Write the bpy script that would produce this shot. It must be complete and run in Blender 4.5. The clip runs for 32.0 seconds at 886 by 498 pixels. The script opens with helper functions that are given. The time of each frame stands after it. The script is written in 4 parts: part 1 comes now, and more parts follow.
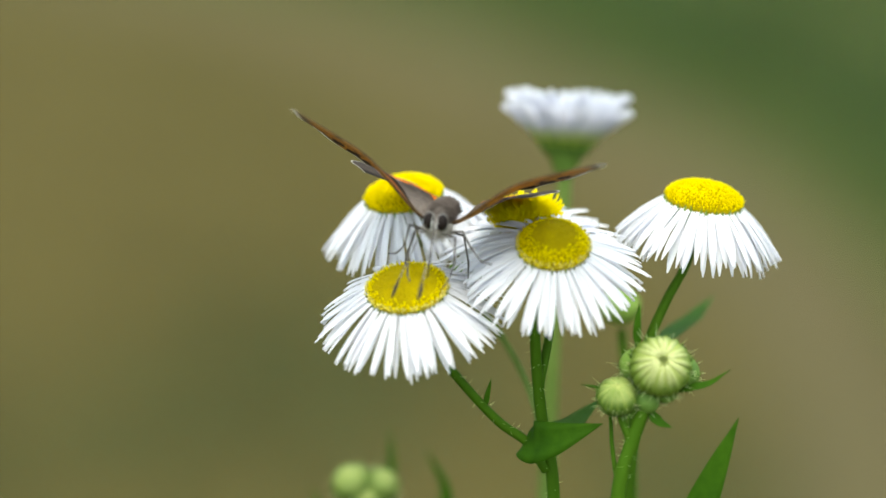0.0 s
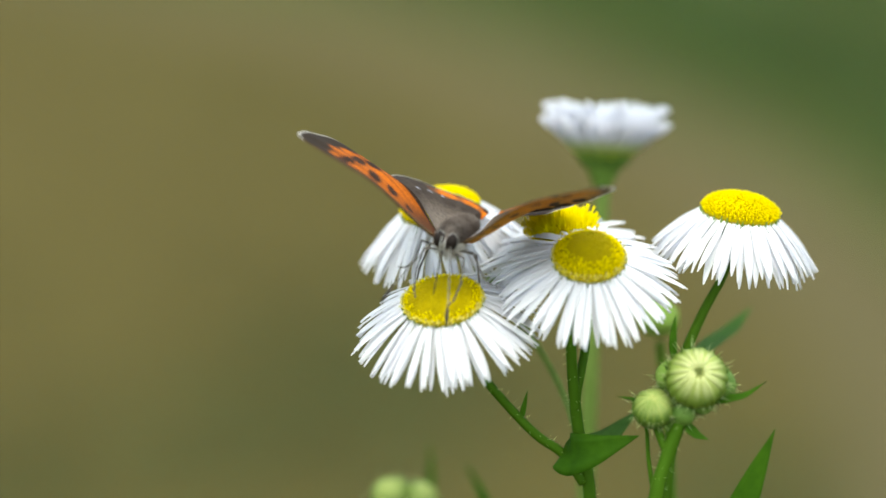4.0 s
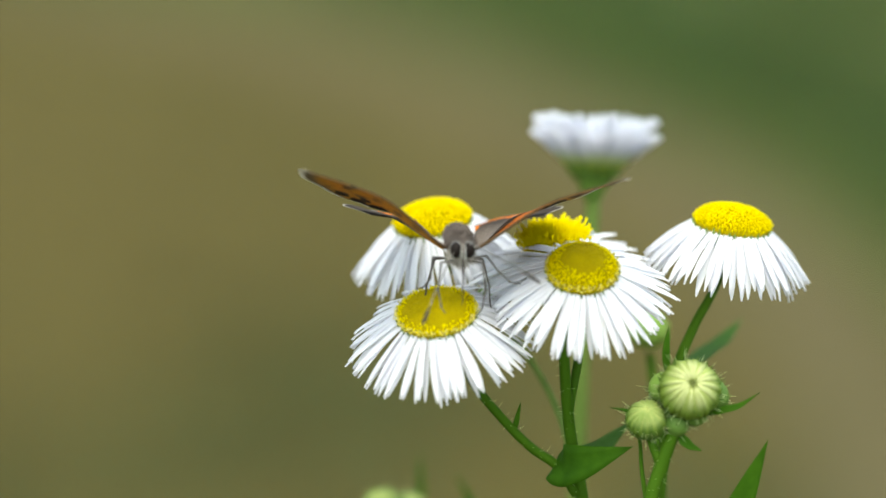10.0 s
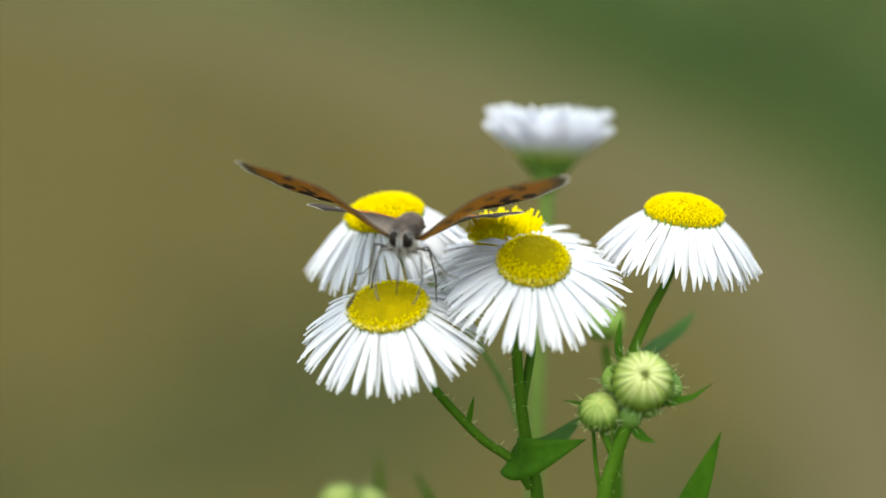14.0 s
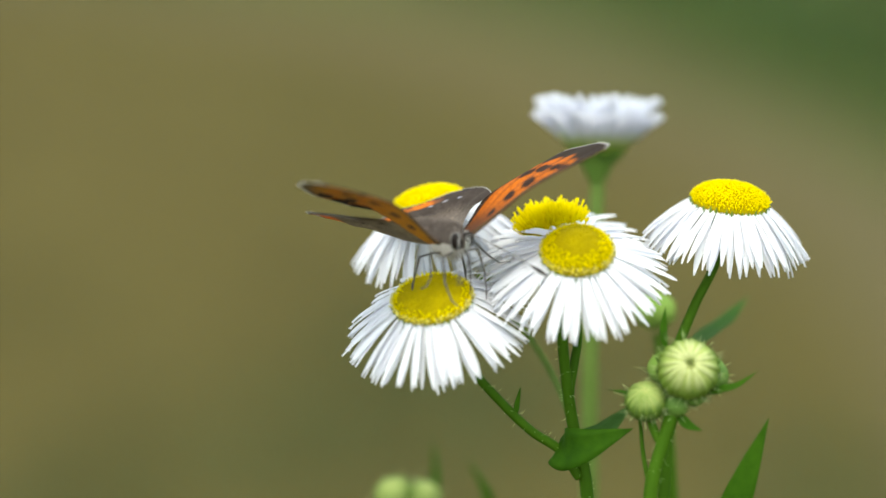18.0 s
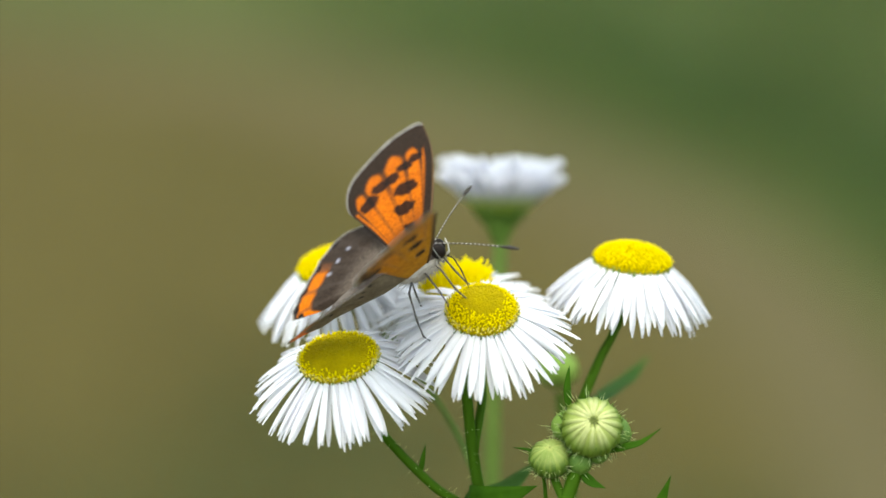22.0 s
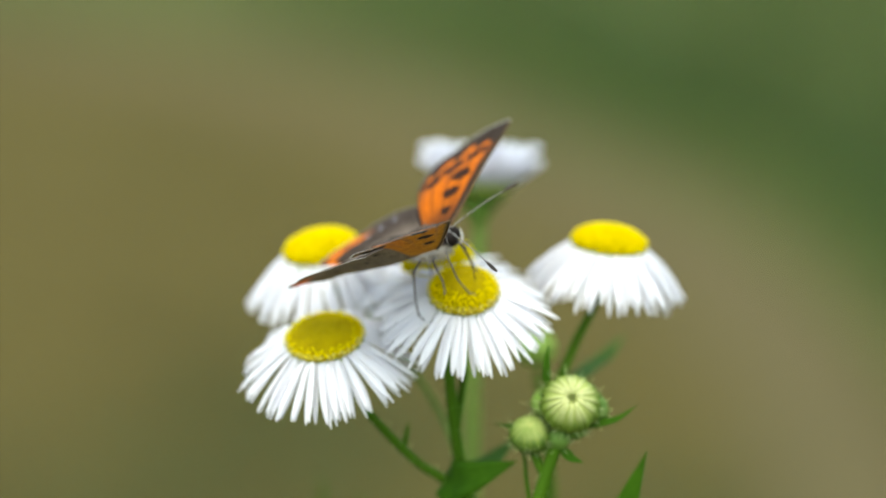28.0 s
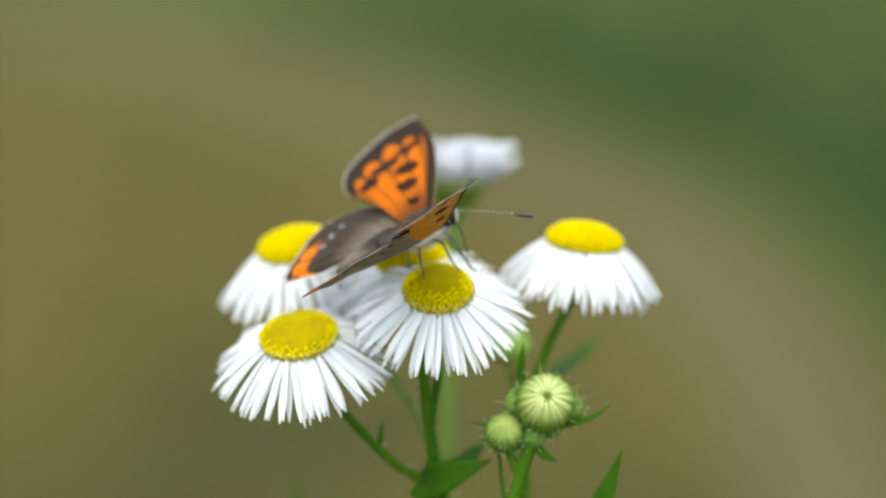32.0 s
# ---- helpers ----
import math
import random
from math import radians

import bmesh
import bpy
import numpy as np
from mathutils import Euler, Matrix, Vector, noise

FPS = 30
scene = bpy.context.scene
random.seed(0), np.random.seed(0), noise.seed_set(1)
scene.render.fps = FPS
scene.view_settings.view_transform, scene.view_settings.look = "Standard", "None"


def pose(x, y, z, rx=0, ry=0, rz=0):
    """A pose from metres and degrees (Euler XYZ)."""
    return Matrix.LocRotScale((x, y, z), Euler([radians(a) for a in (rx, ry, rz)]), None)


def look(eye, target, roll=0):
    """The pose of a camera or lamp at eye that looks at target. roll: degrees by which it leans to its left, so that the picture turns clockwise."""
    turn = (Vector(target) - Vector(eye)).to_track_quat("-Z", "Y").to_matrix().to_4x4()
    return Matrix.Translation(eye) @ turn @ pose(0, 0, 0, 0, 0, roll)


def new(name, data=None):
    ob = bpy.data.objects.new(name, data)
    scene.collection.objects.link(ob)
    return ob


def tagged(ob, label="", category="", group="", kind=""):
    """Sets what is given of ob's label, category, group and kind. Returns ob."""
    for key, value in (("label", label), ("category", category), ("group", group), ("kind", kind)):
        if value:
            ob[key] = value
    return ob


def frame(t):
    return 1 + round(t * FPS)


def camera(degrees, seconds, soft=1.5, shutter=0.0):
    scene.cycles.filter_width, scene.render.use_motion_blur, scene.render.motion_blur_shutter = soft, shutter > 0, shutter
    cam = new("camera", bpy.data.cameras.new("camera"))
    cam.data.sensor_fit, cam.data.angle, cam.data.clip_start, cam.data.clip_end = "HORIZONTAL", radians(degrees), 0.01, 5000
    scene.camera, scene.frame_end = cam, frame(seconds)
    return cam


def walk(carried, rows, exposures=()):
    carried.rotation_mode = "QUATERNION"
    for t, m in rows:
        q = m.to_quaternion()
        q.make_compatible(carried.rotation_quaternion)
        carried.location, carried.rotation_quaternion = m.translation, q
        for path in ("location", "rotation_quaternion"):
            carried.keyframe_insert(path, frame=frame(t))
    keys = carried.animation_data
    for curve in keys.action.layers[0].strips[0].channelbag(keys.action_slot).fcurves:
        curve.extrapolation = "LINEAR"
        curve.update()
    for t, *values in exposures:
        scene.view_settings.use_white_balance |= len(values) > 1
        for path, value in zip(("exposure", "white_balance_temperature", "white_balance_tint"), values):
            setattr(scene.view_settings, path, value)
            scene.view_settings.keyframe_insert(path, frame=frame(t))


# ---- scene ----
# ================= camera and its path =================
cam = camera(12, 32.0, 1.5)
cam.data.dof.use_dof = True
cam.data.dof.focus_distance = 0.3575
cam.data.dof.aperture_fstop = 12.0
PATH = [
    (0.0, look((-0.0008, -0.3379, 0.7102), (0.00322, 0.00371, 0.59659), 1.30)),
    (0.5, look((0.0002, -0.3376, 0.7101), (0.00322, 0.00420, 0.59717), 1.16)),
    (1.0, look((0.0015, -0.3373, 0.7100), (0.00280, 0.00487, 0.59811), 0.96)),
    (1.5, look((0.0024, -0.3368, 0.7099), (0.00259, 0.00535, 0.59788), 0.77)),
    (2.0, look((0.0033, -0.3364, 0.7098), (0.00173, 0.00531, 0.59641), 0.62)),
    (2.5, look((0.0036, -0.3364, 0.7098), (0.00040, 0.00562, 0.59750), 0.63)),
    (4.5, look((0.0009, -0.3384, 0.7102), (-0.00005, 0.00351, 0.59758), 0.87)),
    (5.0, look((-0.0001, -0.3386, 0.7102), (0.00005, 0.00337, 0.59769), 0.89)),
    (5.5, look((-0.0008, -0.3390, 0.7103), (-0.00011, 0.00317, 0.59851), 1.01)),
    (6.0, look((-0.0016, -0.3391, 0.7103), (-0.00036, 0.00332, 0.59911), 0.96)),
    (6.5, look((-0.0019, -0.3389, 0.7102), (0.00020, 0.00310, 0.59788), 0.99)),
    (7.0, look((-0.0016, -0.3389, 0.7101), (0.00097, 0.00262, 0.59616), 0.97)),
    (7.5, look((-0.0009, -0.3389, 0.7101), (0.00132, 0.00260, 0.59611), 0.95)),
    (8.0, look((-0.0005, -0.3391, 0.7101), (0.00095, 0.00282, 0.59745), 0.86)),
    (8.5, look((-0.0005, -0.3389, 0.7101), (0.00032, 0.00335, 0.59838), 0.86)),
    (9.0, look((-0.0000, -0.3395, 0.7103), (-0.00003, 0.00289, 0.59904), 0.88)),
    (9.5, look((-0.0011, -0.3394, 0.7103), (-0.00010, 0.00308, 0.59927), 0.99)),
    (10.0, look((-0.0013, -0.3389, 0.7101), (0.00069, 0.00344, 0.59882), 0.99)),
    (10.5, look((-0.0014, -0.3392, 0.7102), (0.00129, 0.00324, 0.59905), 0.98)),
    (11.0, look((-0.0012, -0.3394, 0.7103), (0.00023, 0.00312, 0.59955), 0.81)),
    (11.5, look((-0.0005, -0.3393, 0.7102), (-0.00165, 0.00321, 0.59925), 0.63)),
    (12.0, look((0.0001, -0.3390, 0.7101), (-0.00208, 0.00333, 0.59882), 0.53)),
    (12.5, look((0.0004, -0.3387, 0.7099), (-0.00044, 0.00365, 0.59862), 0.49)),
    (13.0, look((0.0004, -0.3386, 0.7099), (0.00181, 0.00370, 0.59847), 0.42)),
    (13.5, look((0.0008, -0.3385, 0.7098), (0.00388, 0.00366, 0.59807), 0.41)),
    (14.0, look((0.0025, -0.3383, 0.7098), (0.00484, 0.00396, 0.59817), 0.29)),
    (14.5, look((0.0043, -0.3379, 0.7097), (0.00424, 0.00442, 0.59811), 0.03)),
    (16.5, look((0.0090, -0.3367, 0.7095), (-0.00021, 0.00508, 0.59685), -0.88)),
    (17.0, look((0.0094, -0.3367, 0.7095), (0.00170, 0.00427, 0.59435), -1.00)),
    (17.5, look((0.0098, -0.3370, 0.7097), (0.00345, 0.00410, 0.59485), -1.01)),
    (18.0, look((0.0102, -0.3374, 0.7098), (0.00099, 0.00445, 0.59724), -1.22)),
    (18.5, look((0.0112, -0.3376, 0.7099), (-0.00107, 0.00447, 0.59841), -1.31)),
    (19.0, look((0.0119, -0.3370, 0.7097), (0.00150, 0.00519, 0.59841), -1.35)),
    (19.5, look((0.0113, -0.3373, 0.7097), (0.00266, 0.00517, 0.59909), -1.32)),
    (20.0, look((0.0108, -0.3383, 0.7101), (0.00183, 0.00439, 0.60001), -1.24)),
    (20.5, look((0.0100, -0.3393, 0.7104), (0.00299, 0.00373, 0.60155), -1.05)),
    (21.0, look((0.0090, -0.3401, 0.7107), (0.00693, 0.00324, 0.60242), -0.90)),
    (21.5, look((0.0085, -0.3405, 0.7108), (0.01065, 0.00280, 0.60246), -0.64)),
    (22.0, look((0.0083, -0.3413, 0.7110), (0.00916, 0.00217, 0.60321), -0.63)),
    (22.5, look((0.0083, -0.3420, 0.7113), (0.00897, 0.00169, 0.60420), -0.71)),
    (23.0, look((0.0087, -0.3423, 0.7114), (0.00983, 0.00139, 0.60409), -0.65)),
    (23.5, look((0.0087, -0.3433, 0.7117), (0.01189, -0.00012, 0.60307), -0.58)),
    (24.0, look((0.0088, -0.3439, 0.7119), (0.01321, -0.00083, 0.60283), -0.60)),
    (24.5, look((0.0090, -0.3456, 0.7124), (0.01139, -0.00244, 0.60344), -0.67)),
    (25.0, look((0.0093, -0.3477, 0.7130), (0.00902, -0.00472, 0.60368), -0.64)),
    (25.5, look((0.0088, -0.3500, 0.7137), (0.01037, -0.00696, 0.60445), -0.51)),
    (27.5, look((0.0067, -0.3516, 0.7139), (0.01117, -0.00829, 0.60555), -0.61)),
    (28.0, look((0.0064, -0.3519, 0.7139), (0.01055, -0.00874, 0.60503), -0.58)),
    (28.5, look((0.0063, -0.3519, 0.7139), (0.01089, -0.00886, 0.60484), -0.53)),
    (29.0, look((0.0062, -0.3517, 0.7138), (0.01171, -0.00866, 0.60474), -0.47)),
    (29.5, look((0.0064, -0.3515, 0.7137), (0.01258, -0.00853, 0.60448), -0.40)),
    (30.0, look((0.0063, -0.3513, 0.7136), (0.01355, -0.00821, 0.60488), -0.38)),
    (30.5, look((0.0065, -0.3510, 0.7135), (0.01454, -0.00776, 0.60537), -0.38)),
    (31.0, look((0.0067, -0.3509, 0.7135), (0.01451, -0.00759, 0.60537), -0.44)),
    (31.5, look((0.0067, -0.3507, 0.7134), (0.01344, -0.00761, 0.60464), -0.59)),
    (32.0, look((0.0069, -0.3507, 0.7134), (0.01276, -0.00764, 0.60448), -0.54)),
]
walk(cam, PATH, [(0.0, 1.385, 6950, -5), (32.0, 1.385, 6950, -5)])

# ================= world and sun: bright overcast =================
world = bpy.data.worlds.new("overcast_sky")
scene.world = world
world.use_nodes = True
wn = world.node_tree.nodes
sky = wn.new("ShaderNodeTexSky")
sky.sky_type = "NISHITA"
sky.sun_disc = False
SUN_EL, SUN_AZ = radians(74), radians(190)
sky.sun_elevation, sky.sun_rotation = SUN_EL, SUN_AZ
sky.air_density, sky.dust_density = 1.0, 4.0
wn["Background"].inputs["Strength"].default_value = 0.15
world.node_tree.links.new(sky.outputs[0], wn["Background"].inputs["Color"])
sun = new("sun", bpy.data.lights.new("sun", "SUN"))
sun.data.energy, sun.data.angle, sun.data.color = 1.35, radians(178), (1.0, 0.98, 0.94)
sun_dir = Vector((math.sin(SUN_AZ) * math.cos(SUN_EL), math.cos(SUN_AZ) * math.cos(SUN_EL), math.sin(SUN_EL)))
sun.matrix_world = look(sun_dir * 5, (0, 0, 0))


# ================= materials =================
def material(name, rough=0.6, spec=0.4):
    m = bpy.data.materials.new(name)
    m.use_nodes = True
    b = m.node_tree.nodes["Principled BSDF"]
    b.inputs["Roughness"].default_value = rough
    b.inputs["Specular IOR Level"].default_value = spec
    return m, m.node_tree.nodes, m.node_tree.links, b


def node(nodes, kind, **values):
    n = nodes.new(kind)
    for k, v in values.items():
        n.inputs[k].default_value = v
    return n


def ramp(nodes, stops):
    r = nodes.new("ShaderNodeValToRGB")
    el = r.color_ramp.elements
    while len(el) < len(stops):
        el.new(0.5)
    for e, (p, c) in zip(el, stops):
        e.position, e.color = p, (*c, 1)
    return r


def mottled(name, low, high, scale, rough=0.6, spec=0.4, bump=0.0, bump_scale=None, fine=None, through_light=0.0, stretch=None,
            vary=0.0):
    """A surface that wanders between two colours at two sizes, with relief, and some light let through where it is thin."""
    m, ns, ln, b = material(name, rough, spec)
    co = ns.new("ShaderNodeTexCoord")
    vec = co.outputs["Object"]
    if stretch:
        mp = node(ns, "ShaderNodeMapping", Scale=stretch)
        ln.new(vec, mp.inputs["Vector"])
        vec = mp.outputs["Vector"]
    n1 = node(ns, "ShaderNodeTexNoise", Scale=scale, Detail=3.0)
    n2 = node(ns, "ShaderNodeTexNoise", Scale=fine or scale * 7, Detail=2.0)
    ln.new(vec, n1.inputs["Vector"])
    ln.new(vec, n2.inputs["Vector"])
    mix = node(ns, "ShaderNodeMath")
    mix.operation = "MULTIPLY_ADD"
    mix.inputs[1].default_value = 0.35
    ln.new(n2.outputs["Fac"], mix.inputs[0])
    sc = node(ns, "ShaderNodeMath")
    sc.operation = "MULTIPLY"
    sc.inputs[1].default_value = 0.65
    ln.new(n1.outputs["Fac"], sc.inputs[0])
    ln.new(sc.outputs[0], mix.inputs[2])
    fac = mix.outputs[0]
    if vary:
        oi = ns.new("ShaderNodeObjectInfo")
        v = node(ns, "ShaderNodeMath")
        v.operation = "MULTIPLY_ADD"
        v.inputs[1].default_value = vary
        ln.new(oi.outputs["Random"], v.inputs[0])
        ln.new(fac, v.inputs[2])
        v2 = node(ns, "ShaderNodeMath")
        v2.operation = "SUBTRACT"
        v2.inputs[1].default_value = vary / 2
        ln.new(v.outputs[0], v2.inputs[0])
        fac = v2.outputs[0]
    r = ramp(ns, [(0.3, low), (0.7, high)])
    ln.new(fac, r.inputs["Fac"])
    ln.new(r.outputs["Color"], b.inputs["Base Color"])
    if bump:
        bp = node(ns, "ShaderNodeBump", Strength=bump, Distance=0.0002 if scale > 50 else 0.02)
        nb = node(ns, "ShaderNodeTexNoise", Scale=bump_scale or scale * 5, Detail=2.0)
        ln.new(vec, nb.inputs["Vector"])
        ln.new(nb.outputs["Fac"], bp.inputs["Height"])
        ln.new(bp.outputs["Normal"], b.inputs["Normal"])
    if through_light:
        tr = ns.new("ShaderNodeBsdfTranslucent")
        ms = node(ns, "ShaderNodeMixShader", Fac=through_light)
        ln.new(r.outputs["Color"], tr.inputs["Color"])
        ln.new(b.outputs[0], ms.inputs[1])
        ln.new(tr.outputs[0], ms.inputs[2])
        ln.new(ms.outputs[0], ns["Material Output"].inputs["Surface"])
    return m


def painted(name, rough, spec, grain=0.25, grain_scale=3500, through_light=0.1, sheen=0.0):
    """Scales of a wing: the colours laid out on the mesh, broken up by fine grain."""
    m, ns, ln, b = material(name, rough, spec)
    at = ns.new("ShaderNodeAttribute")
    at.attribute_name = "scales"
    co = ns.new("ShaderNodeTexCoord")
    nz = node(ns, "ShaderNodeTexNoise", Scale=grain_scale, Detail=2.0)
    ln.new(co.outputs["Object"], nz.inputs["Vector"])
    r = ramp(ns, [(0.25, (1 - grain,) * 3), (0.75, (1 + grain * 0.4,) * 3)])
    ln.new(nz.outputs["Fac"], r.inputs["Fac"])
    mx = ns.new("ShaderNodeMix")
    mx.data_type, mx.blend_type = "RGBA", "MULTIPLY"
    mx.inputs[0].default_value = 1.0
    ln.new(at.outputs["Color"], mx.inputs[6])
    ln.new(r.outputs["Color"], mx.inputs[7])
    ln.new(mx.outputs[2], b.inputs["Base Color"])
    b.inputs["Sheen Weight"].default_value = sheen
    tr = ns.new("ShaderNodeBsdfTranslucent")
    ms = node(ns, "ShaderNodeMixShader", Fac=through_light)
    ln.new(mx.outputs[2], tr.inputs["Color"])
    ln.new(b.outputs[0], ms.inputs[1])
    ln.new(tr.outputs[0], ms.inputs[2])
    ln.new(ms.outputs[0], ns["Material Output"].inputs["Surface"])
    bp = node(ns, "ShaderNodeBump", Strength=0.3, Distance=0.00005)
    ln.new(nz.outputs["Fac"], bp.inputs["Height"])
    ln.new(bp.outputs["Normal"], b.inputs["Normal"])
    return m


def ray_base(m):
    """Tints the foot of a ray yellow-green, where it leaves the involucre."""
    ns, ln = m.node_tree.nodes, m.node_tree.links
    rp = next(n for n in ns if n.bl_idname == "ShaderNodeValToRGB")
    co = next(n for n in ns if n.bl_idname == "ShaderNodeTexCoord")
    xyz = ns.new("ShaderNodeSeparateXYZ")
    ln.new(co.outputs["Object"], xyz.inputs[0])
    mr = node(ns, "ShaderNodeMapRange")
    mr.inputs[1].default_value, mr.inputs[2].default_value = 0.0004, 0.0015
    ln.new(xyz.outputs["X"], mr.inputs[0])
    mx = ns.new("ShaderNodeMix")
    mx.data_type = "RGBA"
    mx.inputs[6].default_value = (0.55, 0.64, 0.1, 1)
    ln.new(mr.outputs[0], mx.inputs[0])
    targets = [k.to_socket for k in rp.outputs["Color"].links]
    ln.new(rp.outputs["Color"], mx.inputs[7])
    for socket in targets:
        ln.new(mx.outputs[2], socket)


GROUND = mottled("dry_earth_and_litter", (0.0528, 0.0458, 0.0116), (0.0848, 0.0663, 0.0193), 2.6, 0.95, 0.1, 0.6, 60, 40)
TRAIL = mottled("bare_tan_earth", (0.063, 0.0535, 0.023), (0.081, 0.068, 0.031), 3.0, 0.95, 0.1, 0.5, 80, 50)
LAWN = mottled("green_sward", (0.039, 0.0525, 0.0115), (0.055, 0.068, 0.018), 2.5, 0.9, 0.1, 0.6, 60, 45)
BLADES = mottled("grass_blades", (0.02844, 0.079, 0.01264), (0.05372, 0.1106, 0.02212), 6.0, 0.6, 0.3, through_light=0.25)
WEED = mottled("weed_blades", (0.075, 0.097, 0.038), (0.108, 0.132, 0.054), 6.0, 0.8, 0.1, through_light=0.2)
STRAW = mottled("dry_grass", (0.0632, 0.06162, 0.02054), (0.0948, 0.08295, 0.03002), 6.0, 0.8, 0.2, through_light=0.15)
PETAL = mottled("white_ray_petals", (0.855, 0.86, 0.915), (0.915, 0.92, 0.955), 260, 0.7, 0.1, 0.4, 900, 1400, 0.6, (0.25, 1, 1), 0.2)
PETAL_FOOT = mottled("white_ray_petals_green_foot", (0.855, 0.86, 0.915), (0.915, 0.92, 0.955), 260, 0.7, 0.1, 0.4, 900, 1400, 0.78, (0.25, 1, 1), 0.2)
ray_base(PETAL_FOOT)
DISC = mottled("disc_closed_florets", (0.24, 0.19, 0.002), (0.40, 0.31, 0.003), 500, 0.8, 0.06, 0.4, 3000)
FLORET = mottled("disc_open_florets", (0.82, 0.69, 0.003), (0.94, 0.83, 0.006), 700, 0.7, 0.1, 0, None, 2500, 0.5)
FLORET_PALE = mottled("disc_rim_florets", (0.644, 0.552, 0.092), (0.782, 0.69, 0.184), 700, 0.55, 0.3, 0, None, 2500, 0.2)
STEM = mottled("green_stem", (0.026, 0.07, 0.002), (0.052, 0.118, 0.006), 120, 0.7, 0.08, 0.4, 1500, 900, 0.1, (1, 1, 0.2))
PALE_STEM = mottled("pale_green_stem", (0.085, 0.14, 0.026), (0.135, 0.2, 0.048), 120, 0.7, 0.08, 0.4, 1500, 900, 0.1, (1, 1, 0.2))
LEAF = mottled("green_leaf", (0.016, 0.054, 0.001), (0.036, 0.098, 0.003), 160, 0.7, 0.08, 0.4, 1200, 1100, 0.2)
SEPAL = mottled("green_involucre", (0.07, 0.13, 0.018), (0.15, 0.22, 0.04), 400, 0.55, 0.3, 0.3, 2500, 2500, 0.15)
BUD = mottled("pale_bud_rays", (0.38, 0.42, 0.15), (0.58, 0.6, 0.3), 420, 0.55, 0.3, 0.3, 2500, 2500, 0.2)
BUD_GREEN = mottled("green_bud_rays", (0.15, 0.23, 0.04), (0.34, 0.4, 0.13), 420, 0.6, 0.2, 0.3, 2500, 2500, 0.2)
BUD_BASE = mottled("bud_green_grooves", (0.26, 0.31, 0.08), (0.4, 0.43, 0.14), 420, 0.6, 0.3)


def green_below(m, colour, lo, hi):
    """Lets a bud's colour turn green towards its foot; the paler top also carries painted highlight."""
    ns, ln = m.node_tree.nodes, m.node_tree.links
    rp = next(n for n in ns if n.bl_idname == "ShaderNodeValToRGB")
    co = next(n for n in ns if n.bl_idname == "ShaderNodeTexCoord")
    xyz = ns.new("ShaderNodeSeparateXYZ")
    ln.new(co.outputs["Generated"], xyz.inputs[0])
    mr = node(ns, "ShaderNodeMapRange")
    mr.interpolation_type = "SMOOTHSTEP"
    mr.inputs[1].default_value, mr.inputs[2].default_value = lo, hi
    ln.new(xyz.outputs["Z"], mr.inputs[0])
    mx = ns.new("ShaderNodeMix")
    mx.data_type = "RGBA"
    mx.inputs[6].default_value = (*colour, 1)
    targets = [k.to_socket for k in rp.outputs["Color"].links]
    ln.new(mr.outputs[0], mx.inputs[0])
    ln.new(rp.outputs["Color"], mx.inputs[7])
    for socket in targets:
        ln.new(mx.outputs[2], socket)


# pale rays only near the tip, with the highlight there put into their colour
green_below(BUD, (0.12, 0.19, 0.02), 0.55, 1.08)
green_below(BUD_GREEN, (0.07, 0.13, 0.015), 0.5, 1.0)
green_below(BUD_BASE, (0.11, 0.175, 0.02), 0.6, 1.1)
CALYX = mottled("dark_green_bracts", (0.045, 0.1, 0.012), (0.1, 0.17, 0.03), 600, 0.6, 0.2)
BUD_FAR = mottled("light_green_bud", (0.15, 0.27, 0.045), (0.23, 0.35, 0.07), 420, 0.6, 0.2, 0.2, 2500, 2500, 0.25)
LEAF_FAR = mottled("grey_green_leaf", (0.03, 0.082, 0.014), (0.055, 0.12, 0.025), 160, 0.7, 0.05, 0.3, 1200, 1100, 0.25)
BUD_CORE = mottled("dark_bud_centre", (0.06, 0.08, 0.015), (0.12, 0.14, 0.03), 900, 0.7, 0.2)
HAIR = mottled("pale_plant_hair", (0.3, 0.4, 0.16), (0.5, 0.55, 0.3), 900, 0.6, 0.2, through_light=0.4)
WING = painted("wing_scales", 0.7, 0.06, 0.35, 3500, 0.3, 0.02)
FUR = mottled("grey_brown_fur", (0.066, 0.054, 0.047), (0.16, 0.132, 0.118), 900, 0.85, 0.1, 0.8, 4000, 5000)
FUR_PALE = mottled("pale_grey_fur", (0.34, 0.31, 0.28), (0.52, 0.49, 0.45), 900, 0.85, 0.1, 0.8, 4000, 5000)
EYE, _n, _l, _b = material("glossy_dark_eye", 0.3, 0.06)
_b.inputs["Base Color"].default_value = (0.012, 0.009, 0.008, 1)
CHITIN = mottled("grey_leg_scales", (0.035, 0.032, 0.03), (0.11, 0.1, 0.095), 1500, 0.6, 0.3, 0.3, 6000)
DARK = mottled("black_antenna_scales", (0.012, 0.01, 0.009), (0.04, 0.03, 0.025), 1500, 0.6, 0.3)
RING = mottled("grey_antenna_rings", (0.2, 0.19, 0.18), (0.32, 0.31, 0.3), 1500, 0.7, 0.2)
PALE_RING = mottled("white_face_scales", (0.36, 0.35, 0.34), (0.55, 0.54, 0.52), 1500, 0.7, 0.2)


# ================= mesh helpers (plan numbers in millimetres) =================
MM = 0.001
BASE = Vector((0, 0, 600))


def at(x, y, z):
    """Plan millimetres about the flower group to world metres."""
    return (Vector((x, y, z)) + BASE) * MM


